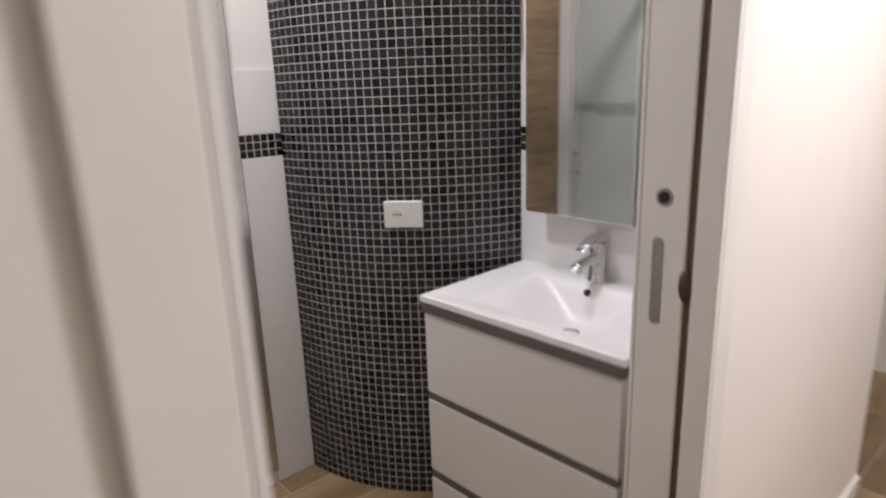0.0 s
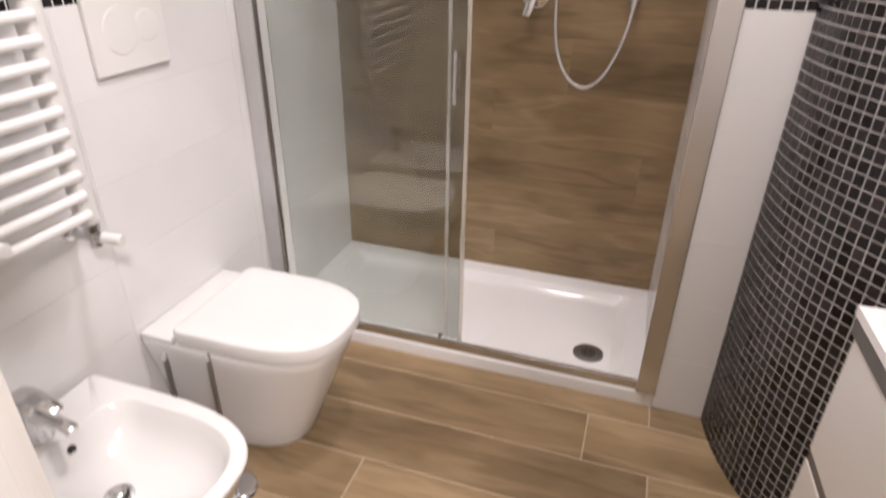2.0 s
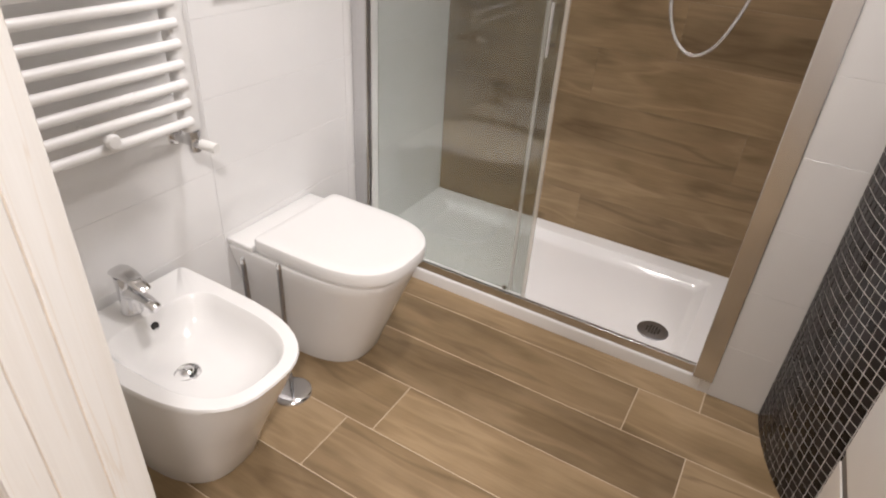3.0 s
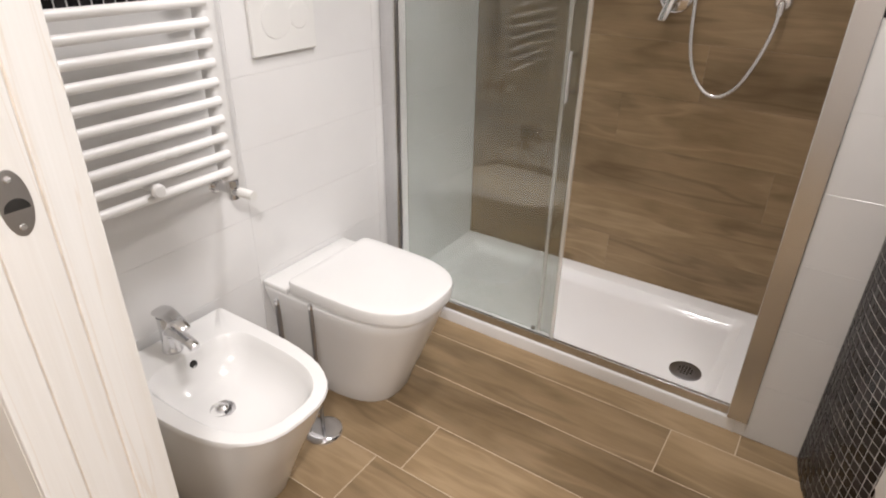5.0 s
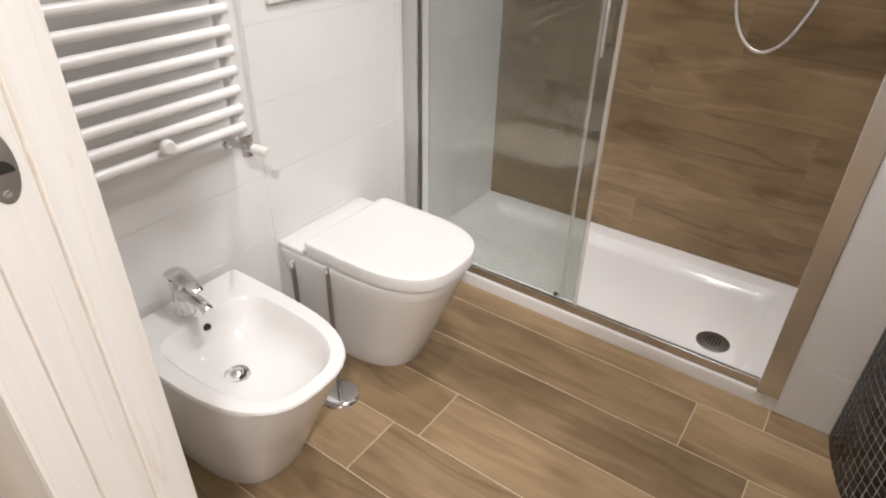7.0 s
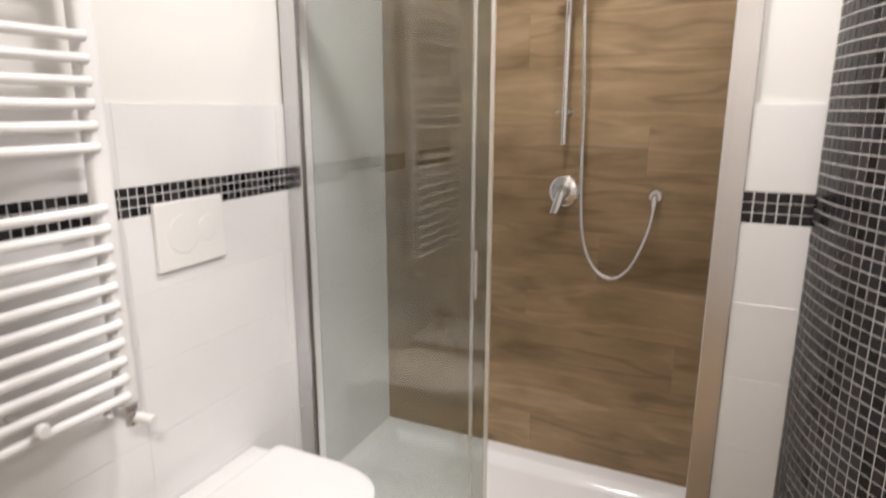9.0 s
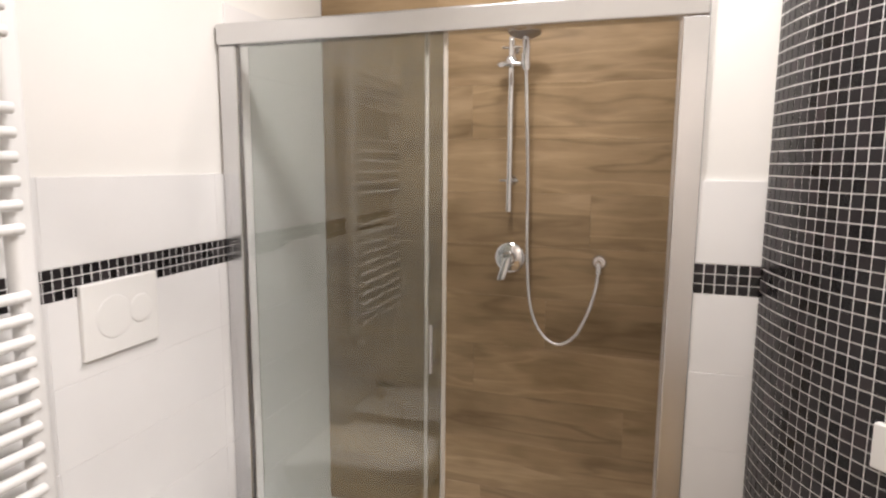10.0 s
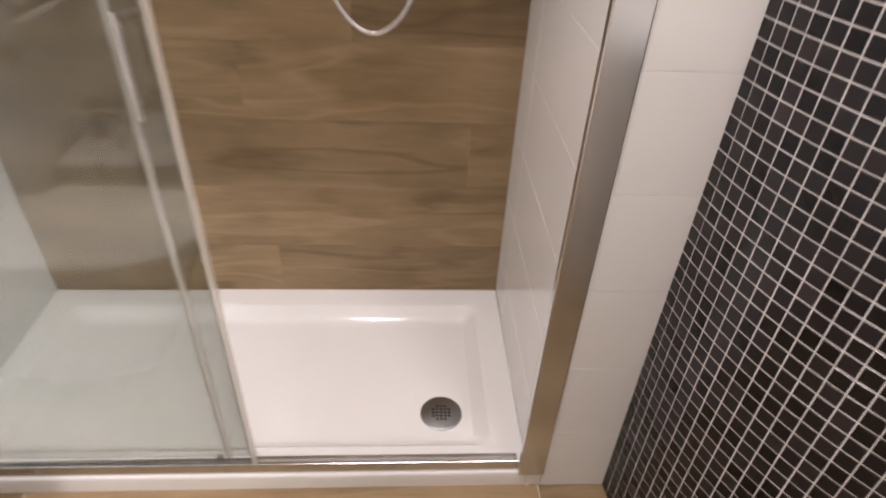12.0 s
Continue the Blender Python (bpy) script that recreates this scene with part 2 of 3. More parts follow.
def tube(points, r, seg=10):
    """A round tube swept along a smooth line through the points."""
    pts = [Vector(p) for p in points]
    line = []
    for i in range(len(pts) - 1):
        p0, p1, p2, p3 = pts[max(0, i - 1)], pts[i], pts[i + 1], pts[min(len(pts) - 1, i + 2)]
        for k in range(8):
            t = k / 8
            line.append(0.5 * ((2 * p1) + (p2 - p0) * t + (2 * p0 - 5 * p1 + 4 * p2 - p3) * t * t + (3 * p1 - p0 - 3 * p2 + p3) * t ** 3))
    line.append(pts[-1])
    rings, up = [], Vector((1, 0, 0.01))
    for i, p in enumerate(line):
        d = (line[min(i + 1, len(line) - 1)] - line[max(i - 1, 0)]).normalized()
        side = d.cross(up).normalized()
        top = side.cross(d)
        rings.append([p + r * (math.cos(math.tau * k / seg) * side + math.sin(math.tau * k / seg) * top) for k in range(seg)])
    return loft(rings)


def d_ring(cx, half, back, front, z, corner=0.02, straight=0.45, count=20):
    """A D-shaped outline: flat back at y=back, round nose at y=front."""
    y1 = back + (front - back) * straight
    ring = []
    for k in range(5):
        a = math.pi + (math.pi / 2) * k / 4
        ring.append((cx - half + corner + corner * math.cos(a), back + corner + corner * math.sin(a), z))
    for k in range(5):
        a = 1.5 * math.pi + (math.pi / 2) * k / 4
        ring.append((cx + half - corner + corner * math.cos(a), back + corner + corner * math.sin(a), z))
    e = 2.75
    for k in range(count + 1):
        a = math.pi * k / count
        c, s = math.cos(a), math.sin(a)
        ring.append((cx + half * math.copysign(abs(c) ** (2 / e), c), y1 + (front - y1) * abs(s) ** (2 / e), z))
    return ring


PIECES = {}


def piece_mesh(name, size, material, inset=0.0012, depth=0.004):
    """A low slab with chamfered upper edges in the local xy plane, upper face at z=0; shared between alike pieces."""
    key = (name, round(size[0], 4), round(size[1], 4), material)
    if key not in PIECES:
        x, y = size[0] / 2, size[1] / 2
        a, c = x - inset, y - inset
        verts = [(-x, -y, -depth), (x, -y, -depth), (x, y, -depth), (-x, y, -depth), (-x, -y, -inset), (x, -y, -inset), (x, y, -inset), (-x, y, -inset),
                 (-a, -c, 0), (a, -c, 0), (a, c, 0), (-a, c, 0)]
        faces = [(8, 9, 10, 11)]
        for s in (0, 4):
            for i in range(4):
                j = (i + 1) % 4
                faces.append((s + i, s + j, s + 4 + j, s + 4 + i))
        data = bpy.data.meshes.new(name)
        data.from_pydata(verts, [], faces)
        data.materials.append(M[material])
        PIECES[key] = data
    return PIECES[key]


def piece(name, size, m, material, parent, inset=0.0012, depth=0.004):
    ob = new(name, piece_mesh(name, size, material, inset, depth))
    ob.matrix_basis = m
    ob.parent = parent
    return ob


def basis(origin, u, v):
    """Pose with local x along u, local y along v."""
    u, v = Vector(u), Vector(v)
    w = u.cross(v)
    m = Matrix((u, v, w)).transposed().to_4x4()
    m.translation = origin
    return m


def setting(name, bm, material, label, category):
    return tagged(part(name, bm, material), label, category, kind="structure")


# ---- the large structure ----
BACK, LEFT, RIGHT, NORTH = 0.0, 0.0, 1.38, 2.09      # shower back wall x, toilet wall y, shower end wall y, vanity wall y
PIER_X, PIER_Y = 0.673, 1.573
ROOM_X, HALL_X = 2.08, 2.205                          # the two faces of the door wall
OPEN_A, OPEN_B, HEAD = 0.722, 1.563, 2.08               # doorway
T = 0.008                                              # tile build-up

floor = setting("floor", box((-0.2, -1.2, -0.12), (3.9, 4.2, -0.0007)), "floor_grout", "wood-look porcelain plank floor in warm oak brown", "floor")
ceiling = setting("ceiling", box((-0.2, -1.2, CEILING), (3.9, 4.2, CEILING + 0.1)), "ceiling", "plain white painted ceiling", "ceiling")
wall_west = setting("wall_west", box((-0.2, -0.2, 0), (-T, 2.4, CEILING)), "wood_grout", "shower wall clad in oak-look porcelain planks", "wall")
wall_south = setting("wall_south", box((-T, -0.2, 0), (HALL_X, -T, CEILING)), "paint", "bathroom wall, white tiles below cream paint, black mosaic border", "wall")
wall_north = setting("wall_north", box((-T, NORTH + T, 0), (ROOM_X, NORTH + 0.2, CEILING)), "paint", "wall behind the washbasin, white tiles below cream paint", "wall")

bm = bmesh.new()
add_box(bm, (-T, RIGHT + T, 0), (PIER_X - T, NORTH + T, CEILING))
pier = setting("wall_pier", bm, "paint", "narrow pier beside the shower, white tiles under cream paint", "wall")

bm = bmesh.new()
add_box(bm, (ROOM_X, -T, 0), (HALL_X, OPEN_A, CEILING))
add_box(bm, (ROOM_X, OPEN_B, 0), (HALL_X, 2.85, CEILING))
add_box(bm, (ROOM_X, OPEN_A, HEAD), (HALL_X, OPEN_B, CEILING))
wall_east = setting("wall_east", bm, "hall_paint", "cream plastered wall with the bathroom doorway", "wall")

setting("wall_hall_south", box((HALL_X, -1.2, 0), (3.9, -1.0, CEILING)), "hall_paint", "cream painted end wall of the corridor", "wall")
setting("wall_hall_east", box((3.75, -1.0, 0), (3.9, 4.0, CEILING)), "taupe_paint", "greige painted corridor wall", "wall")
setting("wall_hall_north", box((1.0, 4.0, 0), (3.9, 4.2, CEILING)), "hall_paint", "cream painted far corridor wall", "wall")
setting("wall_hall_inner", box((1.0, 2.36, 0), (ROOM_X, 2.85, CEILING)), "hall_paint", "cream painted corridor return", "wall")
setting("wall_hall_side", box((0.9, 2.36, 0), (1.0, 4.2, CEILING)), "hall_paint", "cream painted side wall", "wall")
setting("wall_hall_corner", box((ROOM_X, -1.2, 0), (HALL_X, -T, CEILING)), "hall_paint", "cream painted corridor wall", "wall")
base = setting("baseboard", box((HALL_X, OPEN_B + 0.075, 0), (HALL_X + 0.012, 2.85, 0.08), 0.003), "lacquer", "white skirting board along the corridor wall", "skirting")
setting("baseboard", box((HALL_X, -1.0, 0), (HALL_X + 0.012, OPEN_A - 0.0855, 0.08), 0.003), "lacquer", "white skirting board along the corridor wall", "skirting")

# quarter-round column
CX, CY, CR = 0.6031, 2.3186, 0.7506
A0, A1 = radians(-84.89), radians(-17.73)
PITCH, BAND_PITCH = 0.0285, 0.0263
COLS = round(CR * (A1 - A0) / PITCH)
STEP = (A1 - A0) / COLS
ROWS = int(CEILING / PITCH)
bm = bmesh.new()
low, high = [], []
for k in range(COLS * 2 + 1):
    a = A0 + (A1 - A0) * k / (COLS * 2)
    low.append((CX + CR * math.cos(a), CY + CR * math.sin(a), 0))
low += [(PIER_X - 0.03, NORTH + T, 0), (PIER_X - 0.03, PIER_Y, 0)]
column = setting("wall_column", loft([low, [(x, y, CEILING) for x, y, z in low]]), "grout", "rounded column covered in black glass mosaic with pale grout", "column")

# ---- doorway ----
door_frame = thing("door_frame", "cream lacquered pocket door frame round the bathroom doorway", "door frame", kind="structure")
S1, S2, FR, FH = 2.118, 2.173, ROOM_X - 0.012, HALL_X + 0.012     # seams and outer faces of the frame
for x0, x1, proud in ((FR, S1 - 0.0012, 0.013), (S1 + 0.0012, S2 - 0.0012, 0.0122), (S2 + 0.0012, FH, 0.013)):
    part("jamb", box((x0, OPEN_A, 0), (x1, OPEN_A + proud, HEAD), 0.0015), "foil", door_frame)
for x in (S1, S2):
    part("seam", box((x - 0.0011, OPEN_A, 0), (x + 0.0011, OPEN_A + 0.0108, HEAD)), "seam", door_frame, "brownish dirty joint in the jamb")
part("jamb", box((FR - 0.011, OPEN_B - 0.013, 0), (2.0665, OPEN_B, HEAD), 0.003), "lacquer", door_frame)
part("jamb", box((2.170, OPEN_B - 0.014, 0), (FH, OPEN_B, HEAD), 0.004), "lacquer", door_frame)
# brown strip whose colour stands in for the shade inside the pocket gap
part("pocket", box((2.067, OPEN_B - 0.0042, 0), (2.1695, OPEN_B - 0.001, HEAD)), "pocket", door_frame, "brown strip painted as the shade in the pocket gap")
for y0, y1 in ((OPEN_A - 0.085, OPEN_A), (OPEN_B, OPEN_B + 0.06)):
    for x0, x1 in ((FR, ROOM_X - 0.0005), (HALL_X + 0.0005, FH)):
        part("casing", box((x0, y0, 0), (x1, y1 - 0.0005 if y1 == OPEN_A else y1, HEAD + 0.06), 0.003), "lacquer", door_frame)
part("head_jamb", box((FR, OPEN_A + 0.014, HEAD - 0.014), (FH, OPEN_B - 0.015, HEAD), 0.002), "lacquer", door_frame)
for x0, x1 in ((FR, ROOM_X - 0.0005), (HALL_X + 0.0005, FH)):
    part("head_casing", box((x0, OPEN_A + 0.0005, HEAD + 0.0005), (x1, OPEN_B - 0.0005, HEAD + 0.06), 0.003), "lacquer", door_frame)


def stadium(half_w, half_h, depth, count=12):
    """Upright rounded plate in the local xz plane, thick along local y."""
    ring = []
    for s in (1, -1):
        for k in range(count + 1):
            a = math.pi * k / count if s > 0 else math.pi + math.pi * k / count
            ring.append((half_w * math.cos(a), s * (half_h - half_w) + half_w * math.sin(a)))
    return loft([[(x, 0, z) for x, z in ring], [(x, depth * 0.7, z) for x, z in ring], [(x * 0.93, depth, z * 0.985) for x, z in ring]])


def moved(bm, where, turn=0.0, scale=(1, 1, 1)):
    bmesh.ops.transform(bm, matrix=Matrix.Translation(where) @ Matrix.Rotation(radians(turn), 4, "Z") @ Matrix.Diagonal((*scale, 1)), verts=bm.verts)
    return bm


# hook strike on the jamb
JA = OPEN_A + 0.0122
sx, sz = 2.145, 1.151
strike = part("strike_plate", moved(lathe([(0, 0.0012), (0.03, 0.0012), (0.034, 0.0008), (0.034, 0)], (0, 0, 0), (0, 1, 0), 36), (sx, JA, sz), 0, (0.46, 1, 1.05)), "nickel", door_frame, "oval satin nickel strike plate with a hook slot", True)
ring = [(0.0125 * math.cos(math.pi * k / 12), 0.0125 * math.sin(math.pi * k / 12)) for k in range(13)]
part("slot", moved(loft([[(x, 0, z) for x, z in ring], [(x, 0.0006, z) for x, z in ring]]), (sx, JA + 0.0013, sz - 0.007)), "dark", strike)
for dz in (-0.026, 0.026):
    part("screw", lathe([(0, 0.001), (0.0032, 0.0008), (0.004, 0)], (sx, JA + 0.0013, sz + dz), (0, 1, 0), 12), "chrome", strike, smooth=True)

# edge of the sliding leaf inside the pocket
door = thing("door_1", "cream sliding pocket door, pushed open into the wall", "door", kind="structure")
JB = OPEN_B - 0.0135
part("leaf", box((2.0675, JB, 0.01), (2.156, OPEN_B - 0.0045, HEAD - 0.016), 0.003), "lacquer", door)
lx, lz = 2.112, 1.244
pull = part("edge_pull", lathe([(0, 0.0004), (0.0105, 0.0004), (0.0115, 0.0022), (0.0155, 0.0018), (0.0165, 0)], (lx, JB, lz), (0, -1, 0), 28), "nickel", door, "round edge pull with a dark recess", True)
part("recess", lathe([(0, 0.0006), (0.0112, 0.0006), (0.0114, 0)], (lx, JB - 0.0006, lz), (0, -1, 0), 24), "dark", pull)
face = part("lock_faceplate", moved(stadium(0.0105, 0.083, 0.0015), (lx - 0.007, JB, 1.088), 180), "nickel", door, "long brushed lock faceplate", True)
part("screw", lathe([(0, 0.0012), (0.003, 0.001), (0.0036, 0)], (lx - 0.007, JB - 0.0015, 1.087), (0, -1, 0), 12), "steel", face)
part("flush_handle", moved(lathe([(0, 0.010), (0.016, 0.008), (0.024, 0.004), (0.027, 0)], (0, 0, 0), (0, -1, 0), 28), (2.158, JB + 0.002, 1.090), 0, (0.42, 1, 1.15)), "bronze", door, "dark bronze latch in the pocket gap", True)

# ---- shower ----
tray = thing("shower_tray", "low white acrylic shower tray with a sunken floor", "shower tray")
TX, TZ = 0.670, 0.05
gx, gy = 44, 72


def tray_height(x, y):
    d = min(x - 0.07, 0.600 - x, y - 0.075, RIGHT - 0.07 - y)
    s = max(0.0, min(1.0, d / 0.045))
    s = s * s * (3 - 2 * s)
    return TZ - 0.036 * s - 0.004 * s * max(0, 1 - math.hypot(x - 0.47, y - 1.19) / 0.9)


bm = bmesh.new()
grid = [[bm.verts.new((0.001 + (TX - 0.004) * i / gx, 0.001 + (RIGHT - 0.002) * j / gy, tray_height(TX * i / gx, RIGHT * j / gy))) for j in range(gy + 1)] for i in range(gx + 1)]
for i in range(gx):
    for j in range(gy):
        bm.faces.new((grid[i][j], grid[i + 1][j], grid[i + 1][j + 1], grid[i][j + 1]))
lip = [bm.verts.new((TX, v.co.y, TZ - 0.007)) for v in grid[gx]]
nose = [bm.verts.new((TX - 0.0012, v.co.y, TZ - 0.0018)) for v in grid[gx]]
foot = [bm.verts.new((TX, v.co.y, 0.0)) for v in grid[gx]]
for j in range(gy):
    bm.faces.new((grid[gx][j], nose[j], nose[j + 1], grid[gx][j + 1]))
    bm.faces.new((nose[j], lip[j], lip[j + 1], nose[j + 1]))
    bm.faces.new((lip[j], foot[j], foot[j + 1], lip[j + 1]))
part("basin", bm, "acrylic", tray, smooth=True)
part("front_end", box((PIER_X - T - 0.02, RIGHT - 0.001, 0), (TX, RIGHT + 0.0335, TZ - 0.0005), 0.001), "acrylic", tray)
waste = part("waste_cover", lathe([(0, 0.0045), (0.05, 0.004), (0.055, 0.002), (0.056, -0.002)], (0.464, 1.184, 0.0105), (0, 0, 1), 36), "steel", tray, "round dark steel drain grate with holes", True)
for i in range(-2, 3):
    for j in range(-2, 3):
        if abs(i) + abs(j) < 4:
            part("hole", box((0.464 + 0.0105 * i - 0.0034, 1.184 + 0.0105 * j - 0.0034, 0.0146), (0.464 + 0.0105 * i + 0.0034, 1.184 + 0.0105 * j + 0.0034, 0.0154)), "dark", waste)

screen = thing("shower_screen", "polished aluminium shower screen with clear sliding glass door", "shower screen")
RX0, RX1 = 0.622, 0.668
part("top_rail", box((RX0 - 0.002, 0.0, 1.922), (RX1 + 0.012, RIGHT + 0.038, 1.986), 0.006, 3), "alu", screen)
part("bottom_rail", box((RX0 + 0.008, 0.004, TZ + 0.0005), (0.6595, RIGHT - 0.024, TZ + 0.022), 0.002), "alu", screen)
part("rail_face", box((0.6598, 0.004, TZ + 0.0006), (0.6632, RIGHT - 0.0235, TZ + 0.036), 0.0012), "alu", screen)
part("bottom_guide", box((RX0 + 0.018, 0.04, TZ + 0.0225), (RX0 + 0.021, RIGHT - 0.024, TZ + 0.027)), "alu", screen)
part("wall_post", box((RX1 - 0.020, 0.001, TZ + 0.0005), (RX1 + 0.004, 0.066, 1.9215), 0.006, 3), "alu", screen)
part("strike_post", box((RX1 - 0.008, RIGHT - 0.023, TZ + 0.0005), (RX1 + 0.0095, RIGHT + 0.038, 1.9215), 0.003, 3), "alu", screen)
part("post_seal", box((RX1 - 0.017, 0.0665, TZ + 0.0306), (RX1 - 0.010, 0.0695, 1.92)), "steel", screen, "dark rubber seal")
fixed = part("fixed_pane", box((0.650, 0.0697, TZ + 0.0275), (0.656, 0.7365, 1.9215), 0.001, 1), "glass", screen, "clear fixed glass pane")
fixed.visible_shadow = False
part("edge_profile", box((0.648, 0.737, TZ + 0.0275), (0.658, 0.749, 1.9215), 0.002), "seal", screen, "translucent plastic edge seal")
sliding = part("sliding_door", box((0.632, 0.09, TZ + 0.036), (0.638, 0.677, 1.9215), 0.001, 1), "glass", screen, "clear sliding glass door, slid open")
sliding.visible_shadow = False
part("door_profile", box((0.628, 0.6775, TZ + 0.036), (0.642, 0.688, 1.9215), 0.002), "seal", sliding)
edge_glass = part("door_edge", box((0.633, 0.6885, TZ + 0.036), (0.637, 0.7300, 1.9215), 0.001, 1), "glass", sliding)
edge_glass.visible_shadow = False
bm = rod((0.690, 0.715, 0.948), (0.690, 0.715, 1.096), 0.0045, 14)
handle = part("door_handle", bm, "chrome", sliding, "slim chrome bar handle", True)
for z in (0.972, 1.080):
    part("standoff", rod((0.690, 0.715, z), (0.6372, 0.715, z), 0.0060, 12), "chrome", handle, smooth=True)
part("roller", lathe([(0, 0.006), (0.008, 0.006), (0.009, 0.0)], (0.642, 0.665, TZ + 0.045), (1, 0, 0), 16), "chrome", sliding, smooth=True)

# wall fittings in the shower
rail = thing("shower_rail", "chrome sliding rail with hand shower and steel hose", "shower set")
RY, RZX = 0.808, 0.062
part("bar", rod((RZX, RY, 1.385), (RZX, RY, 2.02), 0.0110, 18), "chrome", rail, smooth=True)
for z in (1.502, 1.985):
    br = part("bracket", rod((0.0, RY, z), (RZX, RY, z), 0.009, 16), "chrome", rail, smooth=True)
    part("rosette", lathe([(0, 0.008), (0.017, 0.007), (0.021, 0.0)], (0.0, RY, z), (1, 0, 0), 24), "chrome", br, smooth=True)
    part("collar", rod((RZX, RY - 0.034, z), (RZX, RY + 0.034, z), 0.0045, 12), "chrome", br, smooth=True)
slider = part("slider", lathe([(0.014, -0.020), (0.022, -0.016), (0.024, -0.004), (0.024, 0.010), (0.019, 0.020), (0.014, 0.022)], (RZX, RY, 1.932), (0, 0, 1), 24), "chrome", rail, smooth=True)
part("holder", moved(lathe([(0, -0.009), (0.046, -0.008), (0.050, -0.003), (0.050, 0.003), (0.046, 0.009), (0, 0.011)], (0, 0, 0), (0, 0, 1), 32), (RZX + 0.012, RY + 0.004, 1.921), 0, (0.62, 1.12, 1)), "chrome", slider, smooth=True)
part("cone", rod((RZX + 0.03, RY + 0.058, 1.905), (RZX + 0.036, RY + 0.058, 1.955), 0.014, 18, 0.017), "chrome", slider, smooth=True)
hs = part("hand_shower", tube([(RZX + 0.03, RY + 0.06, 1.90), (RZX + 0.036, RY + 0.06, 1.955), (RZX + 0.05, RY + 0.062, 1.995), (RZX + 0.078, RY + 0.064, 2.025)], 0.0145, 14), "chrome", rail, "round chrome hand shower", True)
head = part("spray_head", lathe([(0, 0.026), (0.022, 0.024), (0.05, 0.014), (0.062, 0.004), (0.061, 0.0), (0.055, -0.003)], (RZX + 0.10, RY + 0.064, 2.018), (-0.25, 0.0, 0.97), 36), "chrome", hs, smooth=True)
part("spray_face", lathe([(0.0545, -0.0032), (0.05, -0.006), (0, -0.0065)], (RZX + 0.10, RY + 0.064, 2.018), (-0.25, 0.0, 0.97), 36), "steel", head, smooth=True)
hose = part("hose", tube([(RZX + 0.03, RY + 0.06, 1.90), (RZX + 0.02, RY + 0.066, 1.72), (0.058, RY + 0.07, 1.5), (0.052, RY + 0.073, 1.25), (0.05, RY + 0.085, 1.06), (0.05, RY + 0.115, 0.955), (0.052, RY + 0.165, 0.895), (0.054, RY + 0.215, 0.886), (0.055, RY + 0.265, 0.925), (0.052, RY + 0.305, 1.01), (0.045, RY + 0.33, 1.10), (0.042, RY + 0.338, 1.170)], 0.0068, 10), "chrome", rail, "flexible steel hose", True)
outlet = part("hose_outlet", lathe([(0, 0.013), (0.02, 0.012), (0.028, 0.004), (0.029, 0.0)], (0.0, 1.146, 1.199), (1, 0, 0), 28), "chrome", rail, "round chrome wall elbow", True)
part("elbow", tube([(0.01, 1.146, 1.199), (0.034, 1.146, 1.199), (0.042, 1.146, 1.192), (0.042, 1.146, 1.162)], 0.0105, 14), "chrome", outlet, smooth=True)

mixer = thing("shower_mixer", "chrome built-in shower mixer with a round plate and lever", "shower mixer")
part("plate", lathe([(0, 0.012), (0.05, 0.011), (0.058, 0.006), (0.06, 0.0)], (0.0, 0.806, 1.201), (1, 0, 0), 40), "chrome", mixer, smooth=True)
part("cartridge", lathe([(0, 0.052), (0.022, 0.051), (0.026, 0.044), (0.027, 0.01)], (0.0, 0.806, 1.201), (1, 0, 0), 28), "chrome", mixer, smooth=True)
blade = []
for along, half, thick in ((0.0, 0.013, 0.011), (0.02, 0.016, 0.009), (0.055, 0.0165, 0.006), (0.082, 0.0155, 0.005), (0.090, 0.012, 0.003)):
    blade.append([(0.046 + 0.20 * along + thick * math.sin(a), 0.806 - 0.26 * along + half * math.copysign(abs(math.cos(a)) ** 0.6, math.cos(a)), 1.206 - 0.95 * along) for a in [math.tau * k / 16 for k in range(16)]])
part("lever", loft(blade), "chrome", mixer, smooth=True)

# ---- toilet wall ----
flush = thing("flush_plate", "white dual-flush plate set into the tiled wall", "flush plate")
fx0, fx1, fz0, fz1 = 0.988, 1.230, 1.074, 1.264
part("plate", box((fx0, -0.001, fz0), (fx1, 0.013, fz1), 0.004, 3), "plastic", flush)
part("large_button", lathe([(0, 0.0014), (0.025, 0.0014), (0.0515, 0.0014), (0.0535, 0.0012), (0.0548, 0.0007), (0.0552, 0)], (1.136, 0.0132, 1.170), (0, 1, 0), 44), "plastic", flush, smooth=True)
part("small_button", lathe([(0, 0.0014), (0.018, 0.0014), (0.0350, 0.0014), (0.0366, 0.0012), (0.0378, 0.0007), (0.0382, 0)], (1.050, 0.0132, 1.173), (0, 1, 0), 36), "plastic", flush, smooth=True)
part("large_ring", lathe([(0.0555, 0.0), (0.0565, 0.0004), (0.0575, 0.0)], (1.136, 0.0131, 1.170), (0, 1, 0), 44), "white_grout", flush)
part("small_ring", lathe([(0.0385, 0.0), (0.0395, 0.0004), (0.0405, 0.0)], (1.050, 0.0131, 1.173), (0, 1, 0), 36), "white_grout", flush)

